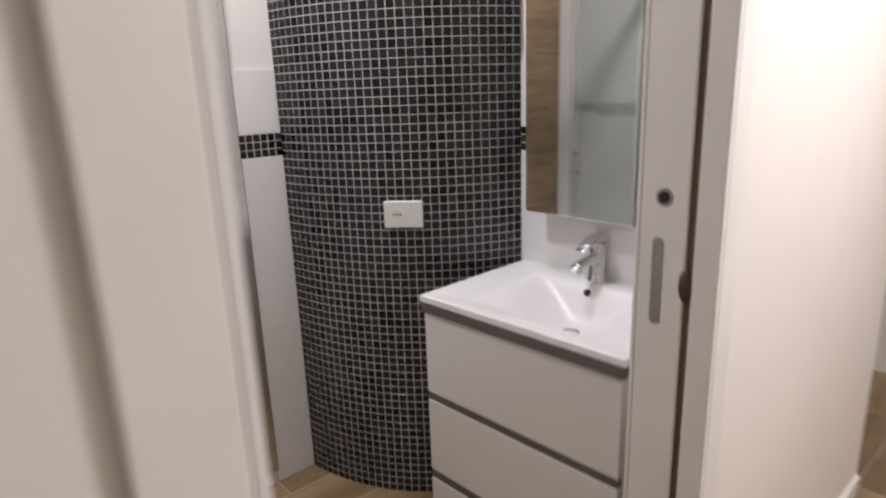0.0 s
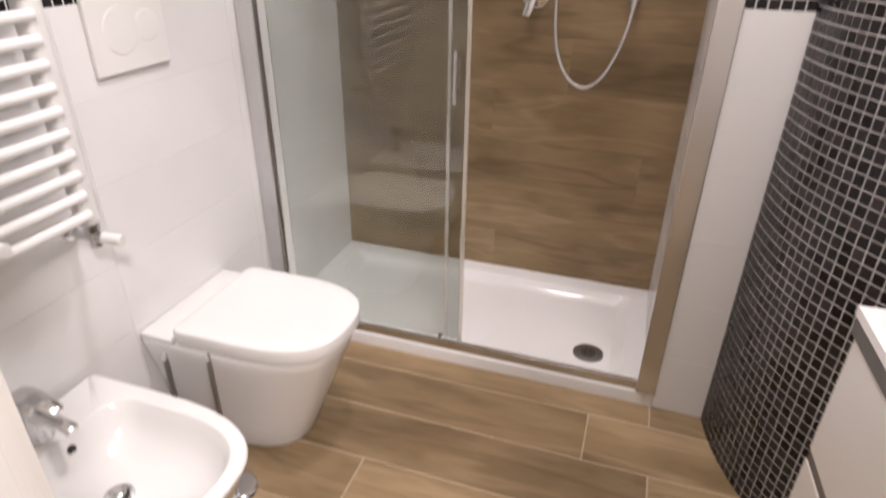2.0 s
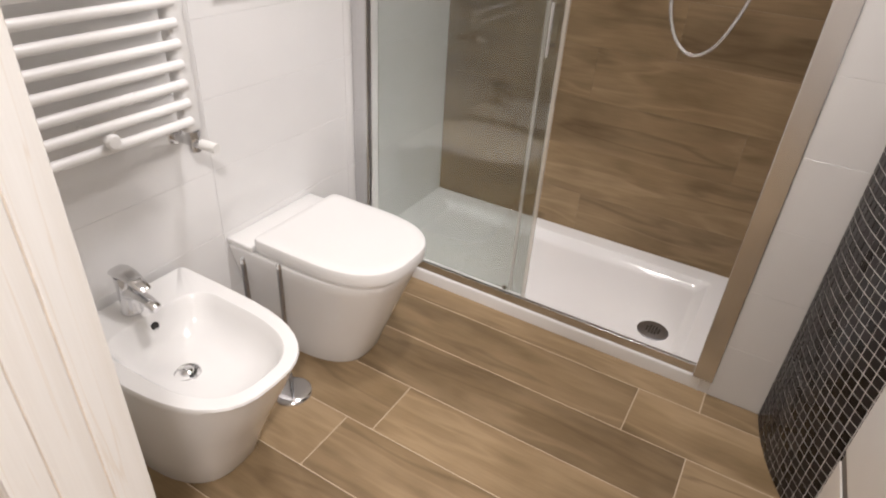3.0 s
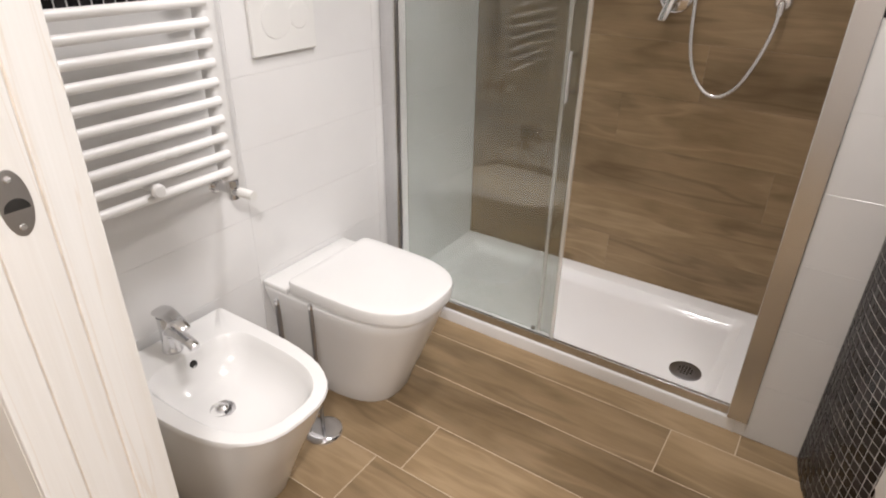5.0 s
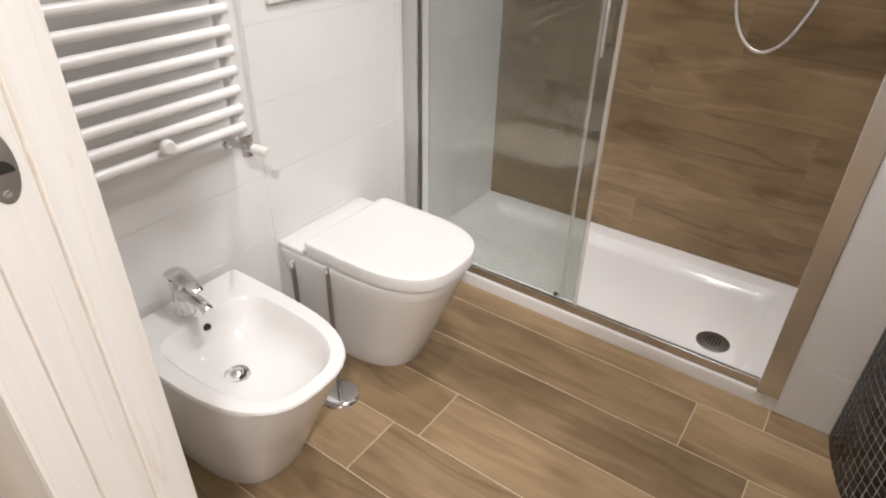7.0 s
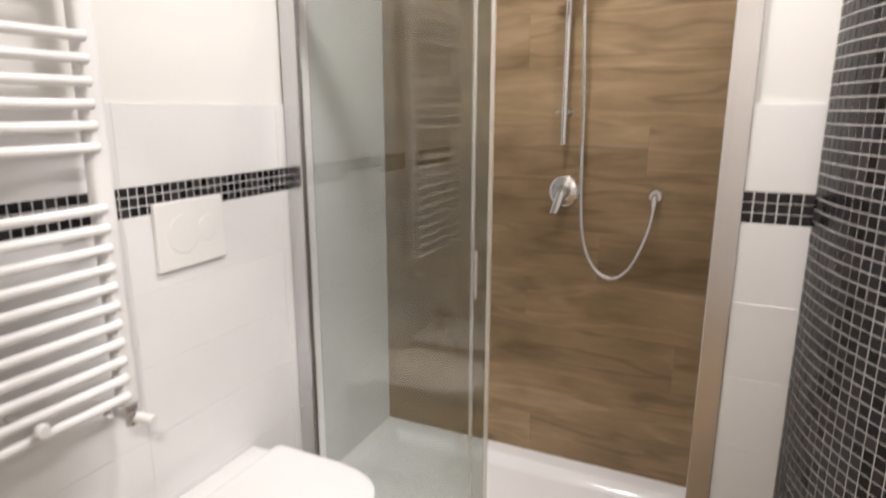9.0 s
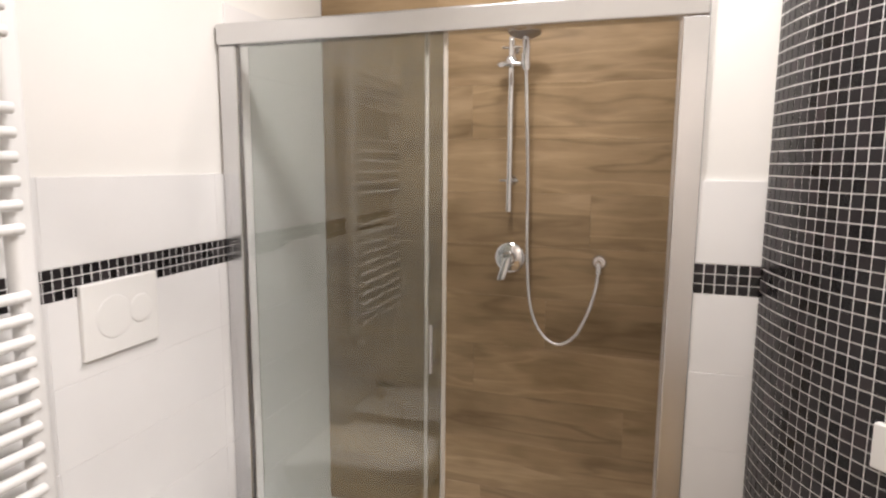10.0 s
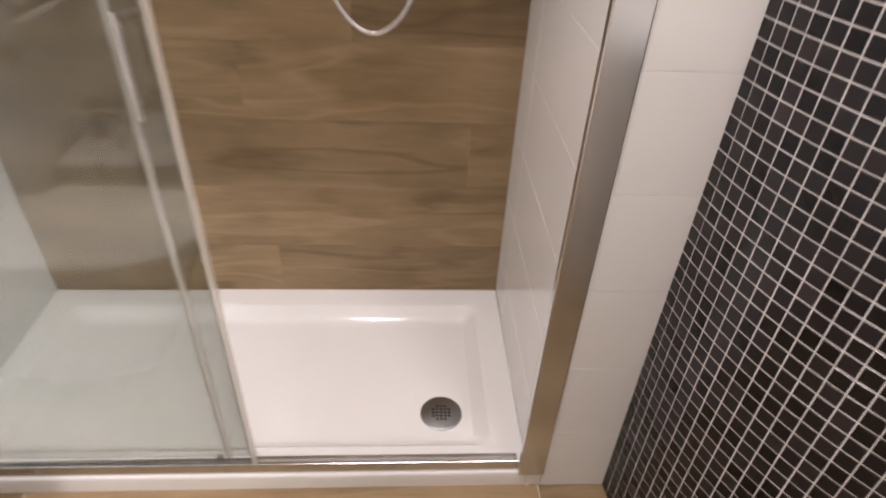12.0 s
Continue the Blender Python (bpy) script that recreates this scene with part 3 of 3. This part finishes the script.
TCX, TOP = 1.115, 0.375
toilet = thing("toilet", "white back-to-wall ceramic toilet with closed lid", "toilet")
prof = [(0.0, 0.134, 0.40, 0.03), (0.012, 0.138, 0.407, 0.03), (0.08, 0.144, 0.43, 0.03), (0.18, 0.156, 0.472, 0.03), (0.28, 0.175, 0.510, 0.025), (0.335, 0.186, 0.533, 0.02), (0.362, 0.190, 0.542, 0.015), (0.371, 0.189, 0.541, 0.012), (TOP, 0.185, 0.536, 0.01)]
part("pan", loft([d_ring(TCX, h, 0.002, f, z, c, 0.40) for z, h, f, c in prof]), "ceramic", toilet, smooth=True)
part("deck", box((TCX - 0.188, 0.002, TOP + 0.0003), (TCX + 0.188, 0.108, 0.396), 0.006, 3), "ceramic", toilet, smooth=True)
part("seat", loft([d_ring(TCX, h, bk, f, TOP + z, 0.02, 0.38) for z, h, bk, f in ((0.0005, 0.176, 0.120, 0.538), (0.002, 0.182, 0.117, 0.547), (0.008, 0.183, 0.117, 0.548), (0.0105, 0.179, 0.119, 0.543))]), "seat", toilet, smooth=True)
part("lid", loft([d_ring(TCX, h, bk, f, TOP + z, 0.022, 0.38) for z, h, bk, f in ((0.0125, 0.180, 0.116, 0.549), (0.014, 0.187, 0.112, 0.558), (0.046, 0.189, 0.111, 0.561), (0.054, 0.186, 0.114, 0.558), (0.0575, 0.179, 0.121, 0.550), (0.0585, 0.155, 0.138, 0.525))]), "seat", toilet, smooth=True)
for s in (-1, 1):
    part("hinge", rod((TCX + s * 0.11, 0.094, 0.395), (TCX + s * 0.11, 0.094, 0.412), 0.010, 16), "seat", toilet, smooth=True)

BCX, BZ = 1.670, 0.394
bidet = thing("bidet", "white back-to-wall ceramic bidet with a chrome tap", "bidet")
outer = [d_ring(BCX, h, 0.018, f, z, c, 0.36) for z, h, f, c in ((0.0, 0.142, 0.385, 0.03), (0.012, 0.146, 0.392, 0.03), (0.09, 0.154, 0.420, 0.03), (0.21, 0.169, 0.475, 0.03), (0.315, 0.183, 0.527, 0.025), (0.37, 0.189, 0.549, 0.02), (BZ - 0.007, 0.192, 0.557, 0.016), (BZ - 0.001, 0.190, 0.555, 0.014), (BZ, 0.185, 0.549, 0.012))]


def bowl_ring(inset, depth, back, corner):
    """Inner outline of the bowl, a D inside the rim."""
    return d_ring(BCX, 0.150 - inset, back, 0.523 - inset * 1.15, BZ - depth, corner, 0.36)


inner = [bowl_ring(0.0, 0.001, 0.128, 0.07), bowl_ring(0.005, 0.007, 0.133, 0.07), bowl_ring(0.013, 0.03, 0.140, 0.068), bowl_ring(0.026, 0.058, 0.155, 0.062), bowl_ring(0.05, 0.083, 0.176, 0.05), bowl_ring(0.09, 0.096, 0.215, 0.03), bowl_ring(0.125, 0.1, 0.25, 0.012)]
part("body", loft(outer + inner), "ceramic", bidet, smooth=True)
waste = part("waste", lathe([(0.022, 0.0), (0.031, 0.003), (0.033, 0.0)], (BCX + 0.026, 0.277, BZ - 0.0995), (0, 0, 1), 32), "chrome", bidet, smooth=True)
part("waste_throat", lathe([(0, 0.0005), (0.0225, 0.0005), (0.0225, 0)], (BCX + 0.026, 0.277, BZ - 0.0995), (0, 0, 1), 24), "dark", waste)
part("plug", lathe([(0, 0.014), (0.012, 0.012), (0.017, 0.007), (0.017, 0.0)], (BCX + 0.026, 0.277, BZ - 0.099), (0, 0, 1), 24), "chrome", waste, smooth=True)
part("overflow", lathe([(0, 0.001), (0.0085, 0.001), (0.0105, 0.002), (0.011, -0.004)], (BCX + 0.0, 0.1415, BZ - 0.032), (0, 0.96, 0.28), 20), "dark", bidet, "dark overflow hole", True)


def basin_tap(name_label, where, turn, scale=1.0):
    """Single-lever tap: leaning body, flat spout, lever on top. Spout along local -y."""
    t = thing("tap", name_label, "tap", where)
    t.rotation_euler.z = radians(turn)
    s = scale
    turn16 = [math.tau * i / 16 for i in range(16)]
    turn24 = [math.tau * i / 24 for i in range(24)]
    rings = [(1.12, 0, 0.0), (1.1, 0, 0.005), (0.98, 0, 0.010), (0.90, 0.001, 0.05), (0.92, 0.003, 0.088), (0.88, 0.004, 0.096)]
    part("body", loft([[(0.0215 * s * math.cos(a) * k, (0.0235 * s * math.sin(a)) * k + off * s, z * s) for a in turn24] for k, off, z in rings]), "chrome", t, smooth=True)
    rings = [(-0.008, 0.0185, 0.056, 0.021), (-0.040, 0.0165, 0.060, 0.012), (-0.075, 0.0145, 0.057, 0.0085), (-0.098, 0.0135, 0.050, 0.0075), (-0.102, 0.011, 0.048, 0.006)]
    spout = part("spout", loft([[(w * s * math.cos(a), y * s, (zc + h * math.sin(a)) * s) for a in turn16] for y, w, zc, h in rings]), "chrome", t, smooth=True)
    part("aerator", rod((0, -0.088 * s, 0.049 * s), (0, -0.090 * s, 0.039 * s), 0.0105 * s, 16), "chrome", spout, smooth=True)
    rings = [(0.026, 0.015, 0.103, 0.004), (0.022, 0.0205, 0.104, 0.009), (0.0, 0.0215, 0.107, 0.0115), (-0.024, 0.020, 0.107, 0.009), (-0.052, 0.0175, 0.099, 0.006), (-0.074, 0.0145, 0.090, 0.0045), (-0.078, 0.011, 0.088, 0.003)]
    lever = part("lever", loft([[(w * s * math.copysign(abs(math.cos(a)) ** 0.6, math.cos(a)), y * s, (zc + h * math.sin(a)) * s) for a in turn16] for y, w, zc, h in rings]), "chrome", t, smooth=True)
    part("lever_neck", rod((0, 0.004 * s, 0.0955 * s), (0, 0.004 * s, 0.100 * s), 0.0165 * s, 20), "steel", lever, smooth=True)
    return t


basin_tap("chrome single-lever bidet tap with a short spout", (BCX + 0.012, 0.080, BZ), 180, 1.10)

# towel radiator
rad = thing("towel_radiator", "white enamelled ladder towel radiator on the tiled wall", "radiator")
X0, X1 = 1.386, 1.875
for x in (X0, X1):
    part("collector", box((x, 0.05, 0.789), (x + 0.05, 0.09, 2.05), 0.013, 3), "radiator", rad, smooth=True)
heights = [0.826 + 0.0464 * k for k in range(11)] + [1.427 + 0.0474 * k for k in range(6)] + [1.808 + 0.0490 * k for k in range(4)]
for z in heights:
    part("rung", rod((X0 + 0.040, 0.098, z), (X1 + 0.012, 0.098, z), 0.0118, 14), "radiator", rad, smooth=True)
for x, z in ((1.647, 0.848), (1.647, 1.83)):
    cl = part("wall_bracket", rod((x, -0.001, z), (x, 0.118, z), 0.008, 12), "radiator", rad, smooth=True)
    part("clamp_knob", lathe([(0, 0.014), (0.013, 0.013), (0.017, 0.008), (0.017, 0.0)], (x, 0.116, z), (0, 1, 0), 22), "radiator", cl, smooth=True)
vx = X0 + 0.024
valve = part("valve", rod((vx, 0.073, 0.735), (vx, 0.073, 0.790), 0.0135, 18), "chrome", rad, "chrome corner valve", True)
part("union_nut", rod((vx, 0.073, 0.772), (vx, 0.073, 0.789), 0.0175, 6), "chrome", valve)
part("valve_body", rod((vx, 0.0, 0.757), (vx, 0.098, 0.757), 0.0115, 16), "chrome", valve, smooth=True)
part("valve_cap", rod((vx - 0.005, 0.095, 0.757), (vx - 0.012, 0.142, 0.754), 0.0135, 18), "plastic", valve, "white plastic valve cap", True)
part("wall_rosette", lathe([(0, 0.005), (0.02, 0.004), (0.023, 0.0)], (vx, 0.0, 0.757), (0, 1, 0), 24), "chrome", valve, smooth=True)

# brush and roll stand between toilet and bidet
stand = thing("toilet_stand", "chrome stand with round base and two slim upright rods", "toilet stand", (1.400, 0.318, 0))
part("base", lathe([(0, 0.016), (0.02, 0.017), (0.040, 0.015), (0.055, 0.011), (0.060, 0.006), (0.061, 0.0)], (0, 0, 0), (0, 0, 1), 40), "chrome", stand, smooth=True)
for dx, dy, r in ((-0.003, -0.004, 0.0065), (0.012, -0.124, 0.0075)):
    rr = part("rod", rod((dx, dy, 0.012), (dx, dy, 0.462 + dy * 0.16), r, 16), "steel", stand, smooth=True)
    part("knob", lathe([(0, 0.012), (r * 0.8, 0.009), (r * 1.15, 0.002), (r, -0.008)], (dx, dy, 0.462 + dy * 0.16), (0, 0, 1), 16), "chrome", rr, smooth=True)
part("brush_cup", lathe([(0, 0.012), (0.03, 0.012), (0.031, 0.11), (0.028, 0.112), (0, 0.112)], (0.012, -0.124, -0.012), (0, 0, 1), 28), "chrome", stand, "chrome brush cup", True)

# ---- vanity ----
VX0, VX1, VY, VZ = 1.340, 2.000, 1.612, 0.862
vanity = thing("vanity_cabinet", "white lacquered vanity cabinet with three drawers and taupe grip strips", "cabinet", (0, 0, 0.006))
part("body", box((VX0 + 0.012, VY + 0.03, 0.06), (VX1 - 0.012, NORTH, 0.735), 0.001, 1), "cabinet", vanity)
for x0, x1 in ((VX0 + 0.012, VX0 + 0.03), (VX1 - 0.03, VX1 - 0.012)):
    part("side_panel", box((x0, VY + 0.03, 0.7355), (x1, NORTH, 0.809)), "cabinet", vanity)
part("plinth", box((VX0 + 0.03, VY + 0.07, -0.006), (VX1 - 0.03, NORTH, 0.0595)), "cabinet", vanity)
for z0, z1 in ((0.5275, 0.5525), (0.2545, 0.2845)):
    part("grip_strip", box((VX0 + 0.012, VY + 0.0105, z0), (VX1 - 0.012, VY + 0.0295, z1), 0.001), "taupe", vanity, "dark taupe recessed grip strip")
for z0, z1 in ((0.553, 0.808), (0.285, 0.527), (0.066, 0.254)):
    part("drawer", box((VX0 + 0.010, VY + 0.008, z0), (VX1 - 0.010, VY + 0.0285, z1), 0.002), "cabinet", vanity)
bm = bmesh.new()
for lo, hi in (((VX0 + 0.003, VY + 0.0015), (VX1 - 0.003, VY + 0.020)), ((VX0 + 0.006, VY + 0.0205), (VX0 + 0.022, NORTH)), ((VX1 - 0.022, VY + 0.0205), (VX1 - 0.006, NORTH))):
    add_box(bm, (*lo, 0.8095), (*hi, 0.8415), 0.002)
part("top_trim", bm, "taupe", vanity, "dark taupe band under the basin")

basin = thing("washbasin", "white ceramic washbasin top with a shallow rectangular bowl", "washbasin", (0, 0, 0.006))
gx, gy = 84, 60


def basin_height(x, y):
    d = [(x - 1.450) / 0.228, (1.906 - x) / 0.228, (2.008 - y) / 0.085, (y - 1.655) / 0.165]
    low = -math.log(sum(math.exp(-9 * q) for q in d)) / 9     # soft smallest of the four slopes
    s = max(0.0, min(1.0, low))
    s = s * s * (3 - 2 * s)
    edge = min(x - VX0, VX1 - x, y - VY)
    dish = 0.0035 * max(0, min(1, (edge - 0.008) / 0.04)) if y < 1.985 else 0.0035 * max(0, (2.005 - y) / 0.02 if y < 2.005 else 0)
    return VZ - dish - 0.108 * s - (0.003 if edge < 0.001 else 0)


bm = bmesh.new()
grid = [[bm.verts.new((VX0 + (VX1 - VX0) * i / gx, VY + (NORTH - VY) * j / gy, basin_height(VX0 + (VX1 - VX0) * i / gx, VY + (NORTH - VY) * j / gy))) for j in range(gy + 1)] for i in range(gx + 1)]
for i in range(gx):
    for j in range(gy):
        bm.faces.new((grid[i][j], grid[i + 1][j], grid[i + 1][j + 1], grid[i][j + 1]))
edge = [grid[i][0] for i in range(gx + 1)] + [grid[gx][j] for j in range(1, gy + 1)] + [grid[i][gy] for i in range(gx - 1, -1, -1)] + [grid[0][j] for j in range(gy - 1, 0, -1)]
lowr = [bm.verts.new((v.co.x, v.co.y, 0.842)) for v in edge]
for k in range(len(edge)):
    j = (k + 1) % len(edge)
    bm.faces.new((edge[k], edge[j], lowr[j], lowr[k]))
part("top", bm, "basin_white", basin, smooth=True)
ow = part("waste", lathe([(0, 0.004), (0.025, 0.003), (0.031, 0.002), (0.033, -0.002)], (1.685, 1.872, basin_height(1.685, 1.872) + 0.0008), (0, 0, 1), 32), "chrome", basin, "round chrome waste", True)
part("waste_gap", lathe([(0.02, 0.0042), (0.0225, 0.0046), (0.0235, 0.004)], (1.685, 1.872, basin_height(1.685, 1.872) + 0.0004), (0, 0, 1), 32), "dark", ow)
oy = 1.985
slope = (basin_height(1.685, oy + 0.004) - basin_height(1.685, oy - 0.004)) / 0.008
part("overflow", lathe([(0, 0.001), (0.0085, 0.001), (0.0105, 0.0022), (0.0115, -0.004)], (1.665, oy, basin_height(1.665, oy) + 0.0005), (0, -slope, 1), 22), "dark", basin, "dark overflow hole", True)
basin_tap("chrome single-lever basin tap on the washbasin", (1.640, 2.060, VZ + 0.006), 2, 1.22)

# the vanity stands slightly askew to the wall
for ob, turn in ((vanity, 2.0), (basin, 2.0)):
    ob.rotation_euler.z = radians(turn)
    ob.location = Vector((VX0, VY, 0.006)) - Matrix.Rotation(radians(turn), 3, "Z") @ Vector((VX0, VY, 0))

mirror = thing("mirror", "frameless mirror on a shallow white box above the washbasin", "mirror")
MY = 2.008
part("backing", box((1.415, MY + 0.0062, 1.068), (2.0, NORTH + 0.001, 2.04), 0.002), "plastic", mirror)
part("glass", box((1.406, MY, 1.061), (2.008, MY + 0.006, 2.05), 0.002), "mirror", mirror)

# socket on the column
ang = radians(-48.4)
soc = thing("wall_socket", "white four-module wall plate with a socket and blank", "socket", (CX + (CR + 0.001) * math.cos(ang), CY + (CR + 0.001) * math.sin(ang), 1.052))
soc.rotation_euler.z = ang + math.pi / 2
part("plate", box((-0.064, -0.012, -0.044), (0.064, 0.004, 0.044), 0.004, 3), "plastic", soc)
part("blank_module", box((0.006, -0.0135, -0.024), (0.046, -0.012, 0.024), 0.0006, 1), "plastic", soc)
sk = part("socket_well", lathe([(0, 0.0004), (0.018, 0.0004), (0.0195, 0.0016), (0.0205, 0)], (-0.02, -0.012, 0), (0, -1, 0), 28), "plastic", soc, smooth=True)
for dx in (-0.0110, 0, 0.0110):
    part("pin_hole", lathe([(0, 0.0006), (0.0034, 0.0006), (0.0034, 0)], (-0.02 + dx, -0.0124, 0), (0, -1, 0), 14), "dark", sk)

# ceiling lamps
for name, x, y, r in (("ceiling_lamp", 1.10, 0.86, 0.13), ("ceiling_lamp", 1.22, 1.62, 0.13), ("ceiling_lamp", 0.38, 0.88, 0.07), ("ceiling_lamp", 3.0, 1.95, 0.15)):
    cl = thing(name, "round flush white ceiling lamp", "lamp", (x, y, CEILING))
    part("lamp_base", lathe([(0, 0), (r, 0), (r, -0.03), (r - 0.01, -0.04), (0, -0.04)], (0, 0, 0), (0, 0, 1), 36), "plastic", cl, smooth=True)
    part("diffuser", lathe([(r - 0.012, -0.0405), (r - 0.03, -0.055), (r * 0.5, -0.064), (0, -0.066)], (0, 0, 0), (0, 0, 1), 36), "diffuser", cl, smooth=True)

# ---- tiles, planks and mosaic ----
# oak-look planks on the shower wall
J = 0.0004
ends = {3: (0.663,), 6: (1.107,), 8: (0.645,), 2: (1.26,), 1: (0.42,), 4: (0.95,), 5: (0.28,), 7: (0.36,), 9: (0.35,), 10: (0.5,), 11: (0.9,), 12: (0.2,)}
for k in range(13):
    z0, z1 = 0.0215 + 0.2045 * k, 0.0215 + 0.2045 * (k + 1)
    z0, z1 = max(z0, 0.03), min(z1, CEILING - 0.001)
    if z1 - z0 < 0.02:
        continue
    cuts = [0.0] + [e for e in ends.get(k, (0.7,)) if e < RIGHT] + [RIGHT]
    for a, c in zip(cuts, cuts[1:]):
        piece("plank", (z1 - z0 - J, c - a - J), basis((BACK - 0.0005, (a + c) / 2, (z0 + z1) / 2), (0, 0, -1), (0, 1, 0)), "wood", wall_west, 0.0003, 0.006)
# floor planks along y
lines = [0.568 + 0.2037 * k for k in range(-1, 17)]
first = {0: 1.411, 1: 1.222, 2: 1.413, 3: 0.608, 4: 0.518}
for k, (xa, xb) in enumerate(zip(lines, lines[1:])):
    k -= 1
    e = first.get(k, 0.3 + 0.41 * (k * 7 % 5) / 2)
    while e > -1.0:
        e -= 1.2
    while e < 4.0:
        a, c = max(e, -1.0), min(e + 1.2, 4.0)
        x0, x1 = max(xa, 0.52), min(xb, 3.75)
        if c - a > 0.02 and x1 - x0 > 0.02:
            piece("plank", (x1 - x0 - 0.003, c - a - 0.003), basis(((x0 + x1) / 2, (a + c) / 2, 0.0), (1, 0, 0), (0, 1, 0)), "wood", floor, 0.0005, 0.004)
        e += 1.2
# white wall tiles
tile_rows = [(0.001 + 0.206 * k, 0.001 + 0.206 * (k + 1)) for k in range(6)] + [(1.3165, 1.526)]
BAND0, BAND1 = 1.2375, 1.3160


def tiled(parent, origin, along, out, length, width, start, banded=True, skip=None, top=1.526, joint=0.0014):
    """Rows of glazed tiles with a three-row mosaic border on a flat wall; origin at the floor."""
    along, out = Vector(along), Vector(out)
    up = Vector((0, 0, 1))
    u, v = (along, up) if along.cross(up).dot(out) > 0 else (-along, up)
    rows = list(tile_rows) if banded else [(0.001 + 0.206 * k, 0.001 + 0.206 * (k + 1)) for k in range(round(top / 0.206))]
    bm = box((0, 0, 0), (1, 1, 1))
    o = Vector(origin)
    for vert in bm.verts:
        x, y, z = vert.co
        vert.co = o + along * (x * length) - out * (0.0015 + y * (T - 0.002)) + up * (z * (1.5245 if banded else rows[-1][1] - 0.001))
    part("grout_bed", bm, "white_grout", parent)
    for z0, z1 in rows:
        s = start
        while s < length:
            a, c = max(0.0, s), min(length, s + width)
            if c - a > 0.012:
                piece("tile", (c - a - joint, z1 - z0 - joint), basis(o + along * ((a + c) / 2) + up * ((z0 + z1) / 2), u, v), "white_tile", parent, joint * 0.62, 0.005)
            s += width
    if banded:
        count = int((length + 0.002) / BAND_PITCH)
        for i in range(count):
            for j in range(3):
                p = along * ((i + 0.5) * length / count) + up * (BAND0 + BAND_PITCH * (j + 0.5))
                if skip and skip(o + p):
                    continue
                piece("mosaic_tile", (BAND_PITCH - 0.0028, BAND_PITCH - 0.0028), basis(o + p + out * 0.0005, u, v), "chip", parent, 0.0016, 0.004)


tiled(wall_south, (0, 0, 0), (1, 0, 0), (0, 1, 0), 0.63, 0.7, 0.0, False, None, 2.06, 0.0009)
tiled(wall_south, (0.63, 0, 0), (1, 0, 0), (0, 1, 0), ROOM_X - 0.63, 0.6, -0.52, True, lambda p: fx0 + 0.01 < p.x < fx1 - 0.01 and p.z < fz1 - 0.004, 1.526, 0.0008)
tiled(pier, (PIER_X, RIGHT + 0.034, 0), (0, 1, 0), (1, 0, 0), PIER_Y - RIGHT - 0.034, 0.5, 0.0, True, None, 1.526, 0.001)
tiled(pier, (0, RIGHT, 0), (1, 0, 0), (0, -1, 0), PIER_X, 0.5, -0.35, False, None, 2.06)
tiled(wall_north, (1.315, NORTH, 0), (1, 0, 0), (0, -1, 0), ROOM_X - 1.315, 0.5, -0.2)

# mosaic on the column
lo_row, hi_row = 30, 39
bulk_v, bulk_f = [], []
c0 = PITCH - 0.0023
for i in range(COLS):
    a = A0 + STEP * (i + 0.5)
    out = Vector((math.cos(a), math.sin(a), 0))
    tan = Vector((-math.sin(a), math.cos(a), 0))
    for j in range(ROWS):
        jit = (random.random() - 0.5) * 0.0005
        p = Vector((CX, CY, PITCH * (j + 0.5))) + out * (CR + 0.0013 + jit)
        if lo_row <= j < hi_row:
            piece("mosaic_tile", (c0, c0), basis(p, tan, (0, 0, 1)), "chip", column, 0.0011, 0.004)
            continue
        h, g = c0 / 2, c0 / 2 - 0.0011
        k = len(bulk_v)
        for d, w in ((-0.004, h), (-0.0014, h), (0.0, g)):
            for sx_, sz_ in ((-1, -1), (1, -1), (1, 1), (-1, 1)):
                bulk_v.append(p + out * d + tan * (sx_ * w) + Vector((0, 0, sz_ * w)))
        bulk_f.append((k + 8, k + 9, k + 10, k + 11))
        for s in (0, 4):
            for q in range(4):
                r = (q + 1) % 4
                bulk_f.append((k + s + q, k + s + r, k + s + 4 + r, k + s + 4 + q))
data = bpy.data.meshes.new("mosaic_tiles")
data.from_pydata(bulk_v, [], bulk_f)
data.materials.append(M["chip_bulk"])
ob = new("mosaic_tiles", data)
ob.parent = column
tagged(ob, "black glass mosaic tiles", kind="stuff")
